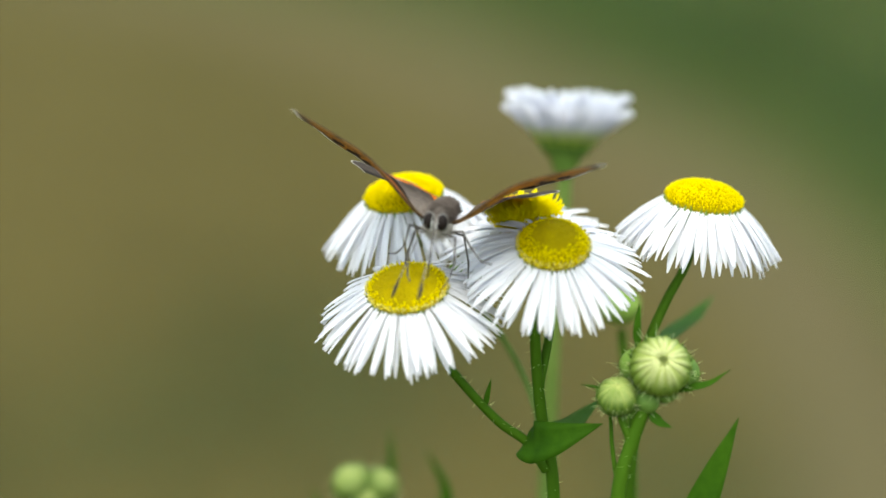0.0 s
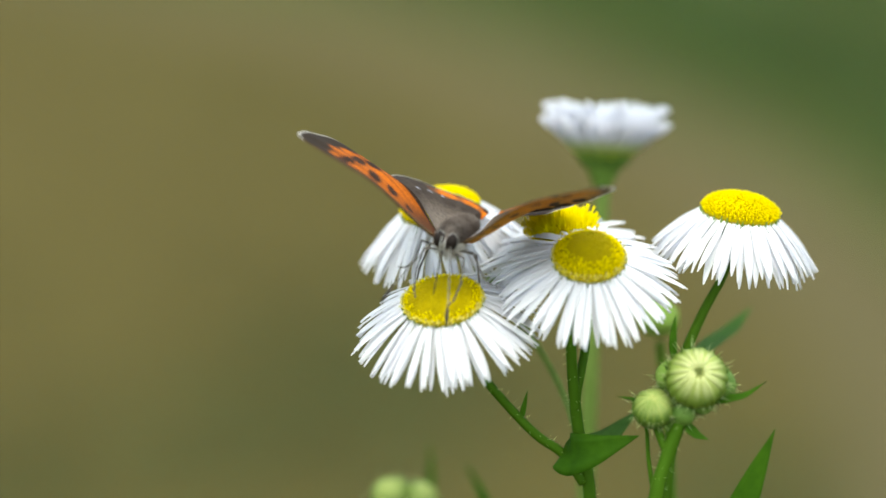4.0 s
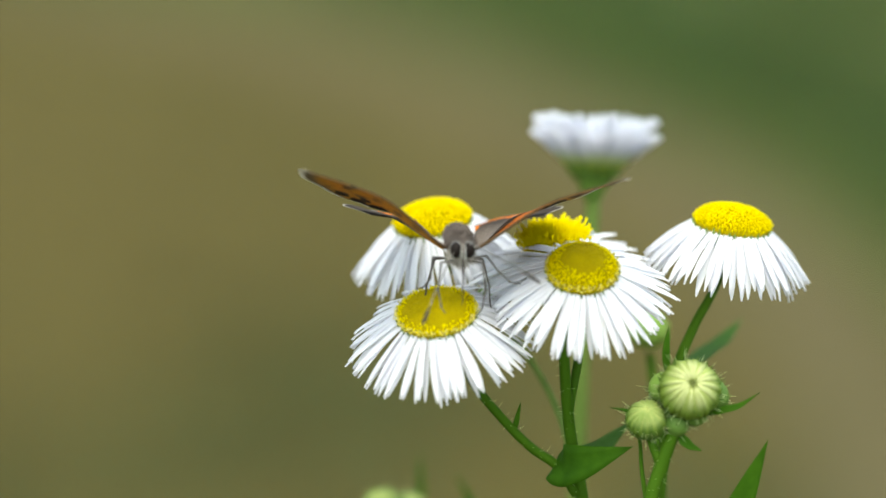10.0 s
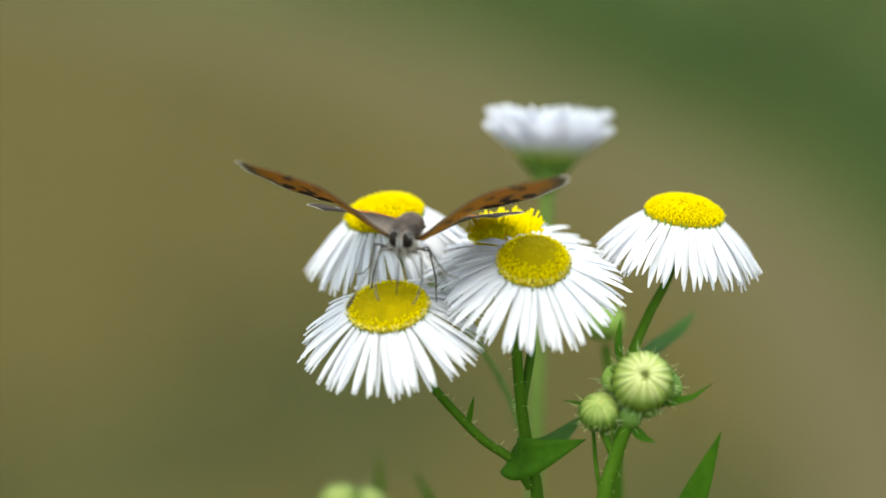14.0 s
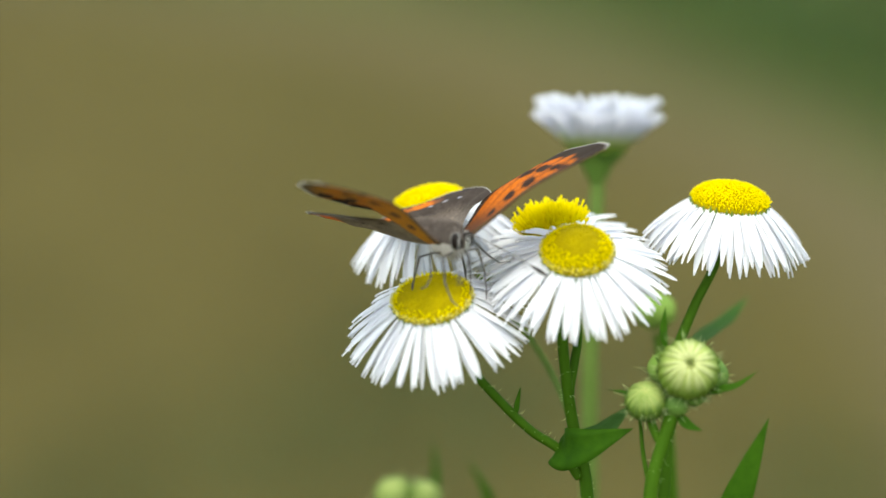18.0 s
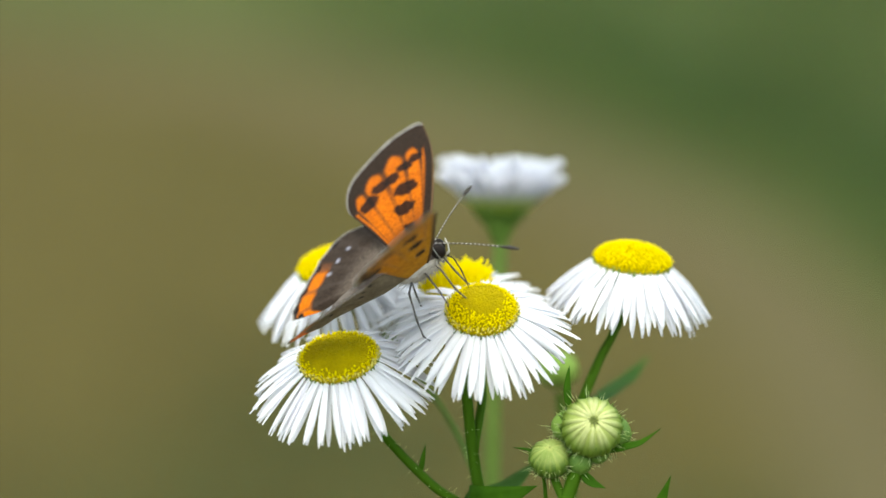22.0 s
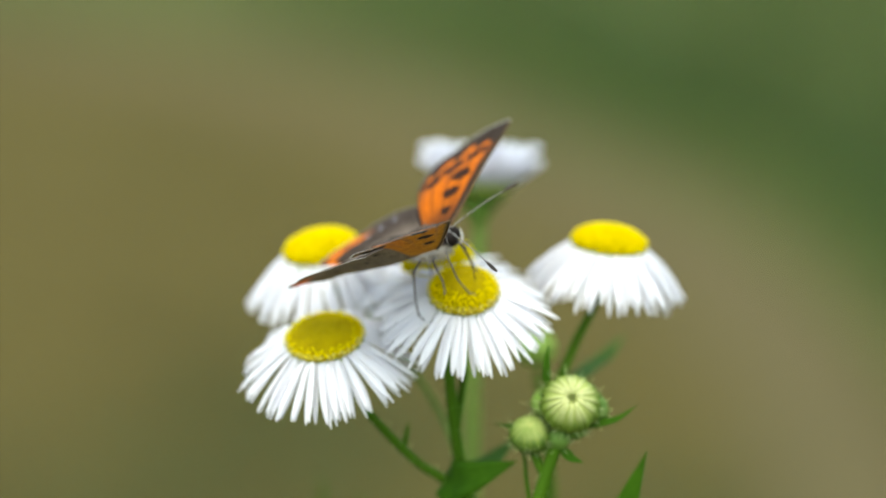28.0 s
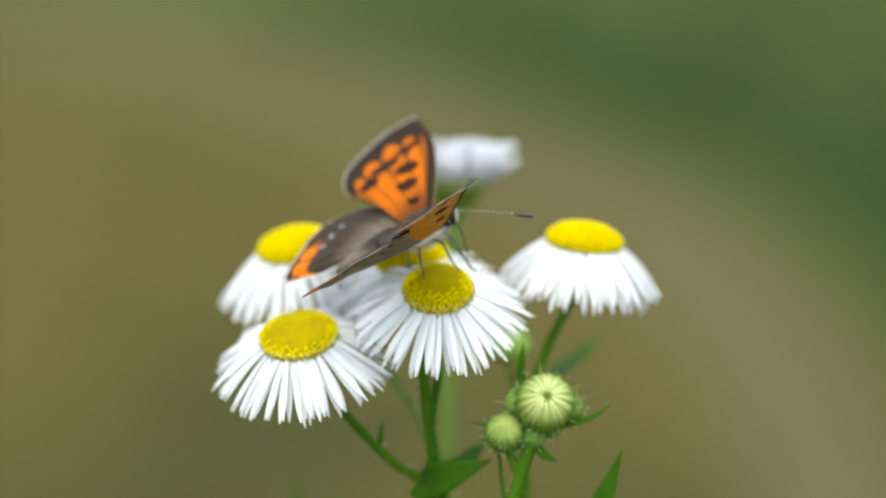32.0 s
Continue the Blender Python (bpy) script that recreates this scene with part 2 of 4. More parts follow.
def mesh_object(name, verts, faces, mat, parent=None, label="", smooth=True):
    me = bpy.data.meshes.new(name)
    me.from_pydata([tuple(v) for v in verts], [], faces)
    for mm in (mat if isinstance(mat, (list, tuple)) else [mat]):
        me.materials.append(mm)
    if smooth:
        me.shade_smooth()
    me.update()
    ob = new(name, me)
    if parent:
        ob.parent = parent
    if label:
        ob["label"] = label
    return ob


def thing(name, origin, label, category, group=""):
    e = new(name)
    e.empty_display_size = 0.002
    e.matrix_world = Matrix.Translation(origin)
    return tagged(e, label, category, group)


def catmull(points, steps):
    pts = [Vector(p) for p in points]
    pts = [pts[0] * 2 - pts[1]] + pts + [pts[-1] * 2 - pts[-2]]
    out = []
    for i in range(1, len(pts) - 2):
        a, b, c, d = pts[i - 1:i + 3]
        for k in range(steps):
            t = k / steps
            out.append(0.5 * ((2 * b) + (c - a) * t + (2 * a - 5 * b + 4 * c - d) * t * t + (3 * b - a - 3 * c + d) * t ** 3))
    out.append(pts[-2].copy())
    return out


def sweep(line, radii, sides=8, verts=None, faces=None, squash=1.0):
    """A tube along a line with a radius at each of its points; returns lists that further pieces may be added to."""
    verts = [] if verts is None else verts
    faces = [] if faces is None else faces
    n = len(line)
    side = None
    start = len(verts)
    for i, p in enumerate(line):
        d = (line[min(i + 1, n - 1)] - line[max(i - 1, 0)]).normalized()
        if side is None:
            side = d.orthogonal().normalized()
        side = (side - d * side.dot(d)).normalized()
        up = d.cross(side)
        r = radii[i]
        for k in range(sides):
            a = 2 * math.pi * k / sides
            verts.append(p + side * (math.cos(a) * r) + up * (math.sin(a) * r * squash))
    for i in range(n - 1):
        for k in range(sides):
            a, b = start + i * sides + k, start + i * sides + (k + 1) % sides
            faces.append((a, b, b + sides, a + sides))
    faces.append(tuple(start + k for k in range(sides))[::-1])
    faces.append(tuple(start + (n - 1) * sides + k for k in range(sides)))
    return verts, faces


def lathe(profile, sides, verts=None, faces=None, wave=None):
    """Turns (radius, height) pairs round z; wave(angle, row) scales the radius."""
    verts = [] if verts is None else verts
    faces = [] if faces is None else faces
    start = len(verts)
    for j, (r, h) in enumerate(profile):
        for k in range(sides):
            a = 2 * math.pi * k / sides
            q = r * (wave(a, j) if wave else 1)
            verts.append(Vector((q * math.cos(a), q * math.sin(a), h)))
    for j in range(len(profile) - 1):
        for k in range(sides):
            a, b = start + j * sides + k, start + j * sides + (k + 1) % sides
            faces.append((a, b, b + sides, a + sides))
    faces.append(tuple(start + k for k in range(sides))[::-1])
    top = start + (len(profile) - 1) * sides
    faces.append(tuple(top + k for k in range(sides)))
    return verts, faces


def stem(name, parent, points, r0, r1, mat, label=""):
    """A tapering stem through plan points, in its thing's space."""
    o = parent.matrix_world.translation if parent.parent is None else parent.parent.matrix_world.translation
    line = [at(*p) - o for p in points]
    line = catmull(line, 14)
    n = len(line)
    rnd = random.Random(len(points) * 7 + int(points[0][0] * 10))
    radii = [(r0 + (r1 - r0) * i / (n - 1)) * MM * (1 + 0.025 * rnd.uniform(-1, 1)) for i in range(n)]
    v, f = sweep(line, radii, 10)
    return mesh_object(name, v, f, mat, parent, label)


def stem_hairs(parent, points, r, count, seed):
    """Short pale bristles standing off a stem."""
    rnd = random.Random(seed)
    o = parent.matrix_world.translation
    line = catmull([at(*p) - o for p in points], 12)
    v, f = [], []
    for _ in range(count):
        i = rnd.randrange(len(line) - 1)
        p = line[i].lerp(line[i + 1], rnd.random())
        d = (line[i + 1] - line[i]).normalized()
        out = d.orthogonal().normalized()
        out.rotate(Matrix.Rotation(rnd.uniform(0, 6.28), 3, d))
        out = (out + d * rnd.uniform(-0.2, 0.5)).normalized()
        a = p + out * r * MM * 0.9
        ln = rnd.uniform(0.25, 0.6) * MM
        sweep([a, a + out * ln * 0.5, a + out * ln + Vector((0, 0, ln * 0.1))], [0.018 * MM, 0.012 * MM, 0.003 * MM], 3, v, f)
    return mesh_object("stem_fuzz", v, f, HAIR, parent)


def blade_leaf(name, parent, points, width, mat, fold=0.25, up=(0, 0, 1), widest=0.4, label="", tip_power=1.0, thick=0.12, base=0.25):
    """A lance-shaped leaf along plan points, folded along its midrib, with thickness and a slightly waved edge."""
    o = parent.matrix_world.translation if parent.parent is None else parent.parent.matrix_world.translation
    line = catmull([at(*p) - o for p in points], 8)
    n = len(line)
    rows, upv = [], Vector(up)
    for i, p in enumerate(line):
        t = i / (n - 1)
        d = (line[min(i + 1, n - 1)] - line[max(i - 1, 0)]).normalized()
        sd = d.cross(upv).normalized()
        nr = sd.cross(d).normalized()
        if t < widest:
            w = math.sin(math.pi / 2 * (base + (1 - base) * t / widest)) if base >= 0 else math.sqrt(max(0.01, 1 - (1 - t / widest) ** 2.2))
        else:
            w = math.cos(math.pi / 2 * ((t - widest) / (1 - widest)) ** tip_power)
        w = max(w, 0.015) * width * MM / 2
        wav = 0.05 * math.sin(t * 17) * w
        row = []
        for s in (-1, -0.5, 0, 0.5, 1):
            row.append((p + sd * (s * w) + nr * (abs(s) * fold * w + wav * s * s), nr, 1 - 0.8 * abs(s)))
        rows.append(row)
    v, f = [], []
    for row in rows:
        for q, nr, k in row:
            v.append(q + nr * thick * MM * 0.5 * k)
    for row in rows:
        for q, nr, k in row:
            v.append(q - nr * thick * MM * 0.5 * k)
    m = n * 5
    for i in range(n - 1):
        for k in range(4):
            a = i * 5 + k
            f.append((a, a + 1, a + 6, a + 5))
            f.append((m + a, m + a + 5, m + a + 6, m + a + 1))
        a, b = i * 5, i * 5 + 4
        f.append((a, a + 5, m + a + 5, m + a))
        f.append((b, m + b, m + b + 5, b + 5))
    return mesh_object(name, v, f, mat, parent, label)


# ================= setting: ground, worn strip of earth, sward =================
def ground_sheet():
    v, f = [], []
    xs = [-400, -60, -12, -4, -2, -1, -0.5, 0, 0.5, 1, 2, 4, 12, 60, 400]
    ys = [-400, -60, -12, -4, -1, 0, 0.7, 1.4, 1.8, 2.2, 2.8, 4, 7, 14, 60, 400]
    for y in ys:
        for x in xs:
            near = abs(x) < 3 and -2 < y < 5
            v.append((x, y, 0.008 * noise.noise((x * 2, y * 2, 0)) if near else 0.0))
    for j in range(len(ys) - 1):
        for i in range(len(xs) - 1):
            a = j * len(xs) + i
            f.append((a, a + 1, a + 1 + len(xs), a + len(xs)))
    return tagged(mesh_object("ground", v, f, GROUND), "olive-brown dry earth with plant litter", "ground", "", "structure")


EDGE = catmull([(-3.0, 3.8, 0), (-1.4, 3.0, 0), (-0.55, 2.58, 0), (-0.28, 2.47, 0), (-0.10, 2.36, 0), (0.03, 2.23, 0), (0.12, 2.09, 0), (0.19, 1.96, 0),
                (0.235, 1.83, 0), (0.262, 1.69, 0), (0.272, 1.52, 0), (0.26, 1.3, 0), (0.15, 0.8, 0), (0.0, -0.5, 0)], 8)
OUT = Vector((0.6, 0.8, 0))


def edge_frame(i):
    d = (EDGE[min(i + 1, len(EDGE) - 1)] - EDGE[max(i - 1, 0)]).normalized()
    return EDGE[i], Vector((-d.y, d.x, 0)) if Vector((-d.y, d.x, 0)).dot(OUT) > 0 else Vector((d.y, -d.x, 0))


def strip(name, reach, mat, z, label):
    """A sheet along the curved edge; reach(i) gives the offsets to lay across it."""
    v, f = [], []
    cols = len(reach(0))
    for i in range(len(EDGE)):
        p, nr = edge_frame(i)
        for k, (a, b) in enumerate(reach(i)):
            q = p + nr * a + OUT * b
            edge = k in (0, cols - 1)
            v.append((q.x, q.y, 0.008 * noise.noise((q.x * 2, q.y * 2, 0)) + (-0.012 if edge else z)))
    for j in range(len(EDGE) - 1):
        for k in range(cols - 1):
            a = j * cols + k
            f.append((a, a + 1, a + 1 + cols, a + cols))
    return tagged(mesh_object(name, v, f, mat), label, name, "", "structure")


ground_sheet()
strip("trail", lambda i: [(-0.115 - 0.012 * math.sin(i * 0.7), 0), (-0.08, 0), (-0.045, 0), (-0.01, 0), (0.012 * math.sin(i * 1.1), 0)], TRAIL, 0.012,
      "worn strip of bare tan earth")
strip("sward", lambda i: [(-0.01 + 0.01 * math.sin(i * 1.7), 0), (0.02, 0), (0.02, 0.1), (0.02, 0.3), (0.02, 0.8), (0.02, 2.0), (0.02, 4.0)], LAWN, 0.014,
      "green sward beyond the worn strip")


def grass(name, count, place, low, high, mat, label, seed):
    rnd = random.Random(seed)
    v, f = [], []
    for _ in range(count):
        x, y = place(rnd)
        h, a = rnd.uniform(low, high), rnd.uniform(0, 6.28)
        lean, w = rnd.uniform(0.1, 0.7) * h, rnd.uniform(0.0015, 0.003)
        d, s = Vector((math.cos(a), math.sin(a), 0)), Vector((-math.sin(a), math.cos(a), 0))
        o = Vector((x, y, 0.0))
        n = len(v)
        for t, k in ((0, 1.0), (0.5, 0.8), (1, 0.05)):
            c = o + d * lean * t * t + Vector((0, 0, h * t * (1 - 0.2 * t)))
            v += [c - s * w * k, c + s * w * k, c + d * w * 0.4 * k]
        for r in (0, 3):
            for k in range(3):
                i, j = n + r + k, n + r + (k + 1) % 3
                f.append((i, j, j + 3, i + 3))
    return tagged(mesh_object(name, v, f, mat), label, "grass", "", "stuff")


def on_sward(rnd):
    p, nr = edge_frame(rnd.randrange(32, 92))
    q = p + nr * 0.03 + OUT * (0.9 * rnd.random() ** 1.4)
    return q.x, q.y


def on_litter(rnd):
    p, nr = edge_frame(rnd.randrange(10, 92))
    q = p - nr * (0.1 + 0.8 * rnd.random())
    return q.x, q.y


grass("grass", 5200, on_sward, 0.02, 0.07, BLADES, "blurred green grass behind the flowers", 3)
def weeds_at(*spots):
    """Places scattered about a few centres (x, y, spread)."""
    def place(rnd):
        x, y, r = rnd.choice(spots)
        return x + rnd.gauss(0, r), y + rnd.gauss(0, r * 1.6)
    return place


grass("low_weeds", 1500, weeds_at((-0.22, 1.44, 0.04), (-0.07, 1.64, 0.06), (-0.02, 1.52, 0.05), (-0.12, 1.5, 0.05), (0.0, 1.6, 0.05), (-0.24, 2.46, 0.05), (-0.1, 2.5, 0.05), (0.14, 1.44, 0.03)),
      0.008, 0.022, WEED, "low grey-green weeds creeping over the earth", 5)
grass("dry_grass", 1500, on_litter, 0.01, 0.03, STRAW, "short dry straw-coloured grass on the earth", 4)


# ================= flower heads =================
def petal_mesh(name, length, width, a0, a1, twist, notch, mat=None):
    """A strap-shaped ray along +x, leaving at a0 degrees below level and ending at a1, channelled and thin-edged."""
    v, f, n = [], [], 10
    x = z = 0.0
    for i in range(n + 1):
        t = i / n
        a = radians(a0 + (a1 - a0) * t)
        if i:
            x += length / n * math.cos(a)
            z -= length / n * math.sin(a)
        w = width * 0.5 * (0.42 + 0.58 * min(1, t / 0.55) ** 0.8)
        if t > 0.6:
            w *= max(0.2, 1 - 0.8 * ((t - 0.6) / 0.4) ** 1.9)
        tw = radians(twist) * t
        th = 0.055 * (1 - 0.5 * t)
        back = notch * width * 0.35 if i == n else 0
        for s, h in ((-1, 0.1), (0, -0.07), (1, 0.1)):
            y, q = s * w * math.cos(tw), s * w * math.sin(tw) + h * width
            v.append(Vector((x - (back if s == 0 else 0) + q * math.sin(a), y, z + q * math.cos(a))) * MM)
        for s, h in ((1, 0.1), (0, -0.07), (-1, 0.1)):
            k = th if s == 0 else th * 0.3
            y, q = s * w * math.cos(tw), s * w * math.sin(tw) + h * width - k
            v.append(Vector((x - (back if s == 0 else 0) + q * math.sin(a), y, z + q * math.cos(a))) * MM)
    for i in range(n):
        for k in range(6):
            a, b = i * 6 + k, i * 6 + (k + 1) % 6
            f.append((a, b, b + 6, a + 6))
    f.append((5, 4, 3, 2, 1, 0))
    e = n * 6
    f.append((e, e + 1, e + 2, e + 3, e + 4, e + 5))
    me = bpy.data.meshes.new(name)
    me.from_pydata([tuple(q) for q in v], [], f)
    me.materials.append(mat or PETAL)
    me.shade_smooth()
    return me


def florets(count, radius, dome, first, last, size, reach, seed, pointed, fade=0.0):
    """Small florets set in a sunflower spiral over a dome, from the share first to last of its radius."""
    rnd = random.Random(seed)
    v, f = [], []
    for i in range(count):
        q = math.sqrt((i + 0.5) / count)
        if not first <= q <= last or (fade and rnd.random() > (q - first) / fade):
            continue
        a = i * 2.39996 + rnd.uniform(-0.05, 0.05) / q
        r = q * radius * rnd.uniform(0.975, 1.01)
        h = dome * (1 - q * q) ** 0.6
        slope = Vector((math.cos(a) * q * 0.7, math.sin(a) * q * 0.7, 1)).normalized()
        c = Vector((r * math.cos(a), r * math.sin(a), h))
        s = size * rnd.uniform(0.8, 1.2)
        g = reach * rnd.uniform(0.5, 1.3)
        u = slope.orthogonal().normalized()
        u.rotate(Matrix.Rotation(rnd.uniform(0, 6.28), 3, slope))
        w = slope.cross(u)
        slope = (slope + u * rnd.uniform(-0.2, 0.2)).normalized()
        b = len(v)
        for hh, ww in ((-0.1, 0.8), (0.5 * g, 1.0 if not pointed else 0.75)):
            for k in range(5):
                an = 2 * math.pi * k / 5
                v.append((c + slope * hh + u * (s * ww * math.cos(an)) + w * (s * ww * math.sin(an))) * MM)
        if pointed:
            for k in range(5):
                an = 2 * math.pi * k / 5
                v.append((c + slope * g + u * (s * 1.35 * math.cos(an)) + w * (s * 1.35 * math.sin(an))) * MM)
            v.append((c + slope * g * 0.75) * MM)
            rows = 2
        else:
            v.append((c + slope * g * 0.85) * MM)
            rows = 1
        for r_ in range(rows):
            for k in range(5):
                p, q2 = b + r_ * 5 + k, b + r_ * 5 + (k + 1) % 5
                f.append((p, q2, q2 + 5, p + 5))
        for k in range(5):
            f.append((b + rows * 5 + k, b + rows * 5 + (k + 1) % 5, len(v) - 1))
    return v, f


def flower_head(parent, place, axis, spin, disc_r, dome, ray_len, rays, a0, a1, seed, open_from=0.72, label="", gaps=(), lift=0.0, even=False, cone=0.0, ragged=0.0):
    """Involucre with disc and rays under it; axis points out of the disc."""
    rnd = random.Random(seed)
    rot = Vector(axis).normalized().to_track_quat("Z", "Y").to_matrix().to_4x4()
    # involucre: a shallow green cup with overlapping pointed bracts
    v, f = lathe([(0.55, -2.4 - cone), (0.8 + 0.2 * (cone == 0), -2.3 - cone * 0.8), (disc_r * 0.62, -1.7 - cone * 0.15), (disc_r * 0.86, -0.9), (disc_r * 0.95, -0.1), (disc_r * 0.7, 0.0)], 28, None, None,
                 lambda a, j: 1 + (0.04 * math.sin(14 * a) if 0 < j < 5 else 0))
    v = [q * MM for q in v]
    for k in range(30):
        a = 2 * math.pi * k / 30 + rnd.uniform(-0.05, 0.05)
        d = Vector((math.cos(a), math.sin(a), 0))
        line = [d * 0.9 + Vector((0, 0, -2.35)), d * disc_r * 0.72 + Vector((0, 0, -1.5)), d * disc_r * 0.98 + Vector((0, 0, -0.6)),
                d * disc_r * 1.04 + Vector((0, 0, 0.1 + rnd.uniform(-0.15, 0.15)))]
        sweep([q * MM for q in line], [0.16 * MM, 0.24 * MM, 0.2 * MM, 0.03 * MM], 5, v, f)
    head = mesh_object("flower_head", v, f, CALYX if cone else SEPAL, parent, label)
    head.matrix_local = Matrix.Translation(at(*place) - parent.matrix_world.translation) @ rot @ Matrix.Rotation(spin, 4, "Z")
    # disc: dome, closed florets within, open florets round the rim
    prof = [(disc_r, -0.3)] + [(disc_r * q, dome * (1 - q * q) ** 0.6 - 0.05) for q in (0.99, 0.93, 0.84, 0.7, 0.5, 0.3, 0.1)]
    dv, df = lathe([(r * MM, h * MM) for r, h in prof], 36)
    mesh_object("disc", dv, df, DISC, head)
    total = 1500
    if open_from > 0.05:
        cv, cf = florets(total, disc_r, dome, 0, 1.0, disc_r / 44, 0.04, seed + 1, False)
        mesh_object("floret_bed", cv, cf, DISC, head)
    ov, of = florets(total, disc_r, dome, max(0, open_from - 0.12), 1.0, disc_r / 54, 0.15 if open_from > 0.05 else 0.3 + ragged, seed + 2, True, 0.3 if open_from > 0.05 else 0)
    mesh_object("floret_cover", ov, of, FLORET, head, "bright yellow open florets")
    if open_from > 0.05:
        rv, rf = florets(int(total * 0.6), disc_r * 1.04, dome, 0.93, 1.0, disc_r / 52, 0.22, seed + 5, True)
        mesh_object("floret_rim", rv, rf, FLORET_PALE, head, "pale yellow florets at the rim")
    if ragged:
        tv, tf = florets(240, disc_r * 1.12, dome, 0.2, 1.0, disc_r / 36, ragged * 1.6, seed + 7, True)
        mesh_object("floret_tuft", tv, tf, FLORET, head, "long ragged yellow florets")
    # rays in two whorls
    kinds = []
    for k in range(6):
        kinds.append(petal_mesh("ray_petal", ray_len * (rnd.uniform(0.97, 1.03) if even else rnd.uniform(0.88, 1.05)), rnd.uniform(0.62, 0.92) * (1 if cone else 0.84), a0 + rnd.uniform(-4, 4), a1 + rnd.uniform(-6, 6) * (0.4 if even else 1),
                                rnd.uniform(-16, 16), rnd.choice((0, 0, 0.5)), PETAL_FOOT if cone else PETAL))
    for k in range(rays):
        a = 2 * math.pi * (k + rnd.uniform(-0.32, 0.32)) / rays
        if any(lo < math.degrees(a) % 360 < hi for lo, hi in gaps):
            continue
        ray = new("ray_petal", kinds[rnd.randrange(6)])
        ray.parent = head
        layer = k % 2
        ray.matrix_local = (Matrix.Rotation(a, 4, "Z") @ Matrix.Translation(Vector((disc_r * (0.93 - 0.1 * (cone > 0)), 0, -0.05 - 0.22 * layer - 0.55 * cone * layer)) * MM)
                            @ Matrix.Rotation(radians(rnd.uniform(-5, 5) + layer * 5 - lift), 4, "Y") @ Matrix.Rotation(radians(rnd.uniform(-5, 5)), 4, "Z")
                            @ Matrix.Rotation(radians(rnd.uniform(-14, 14)), 4, "X"))
    return head


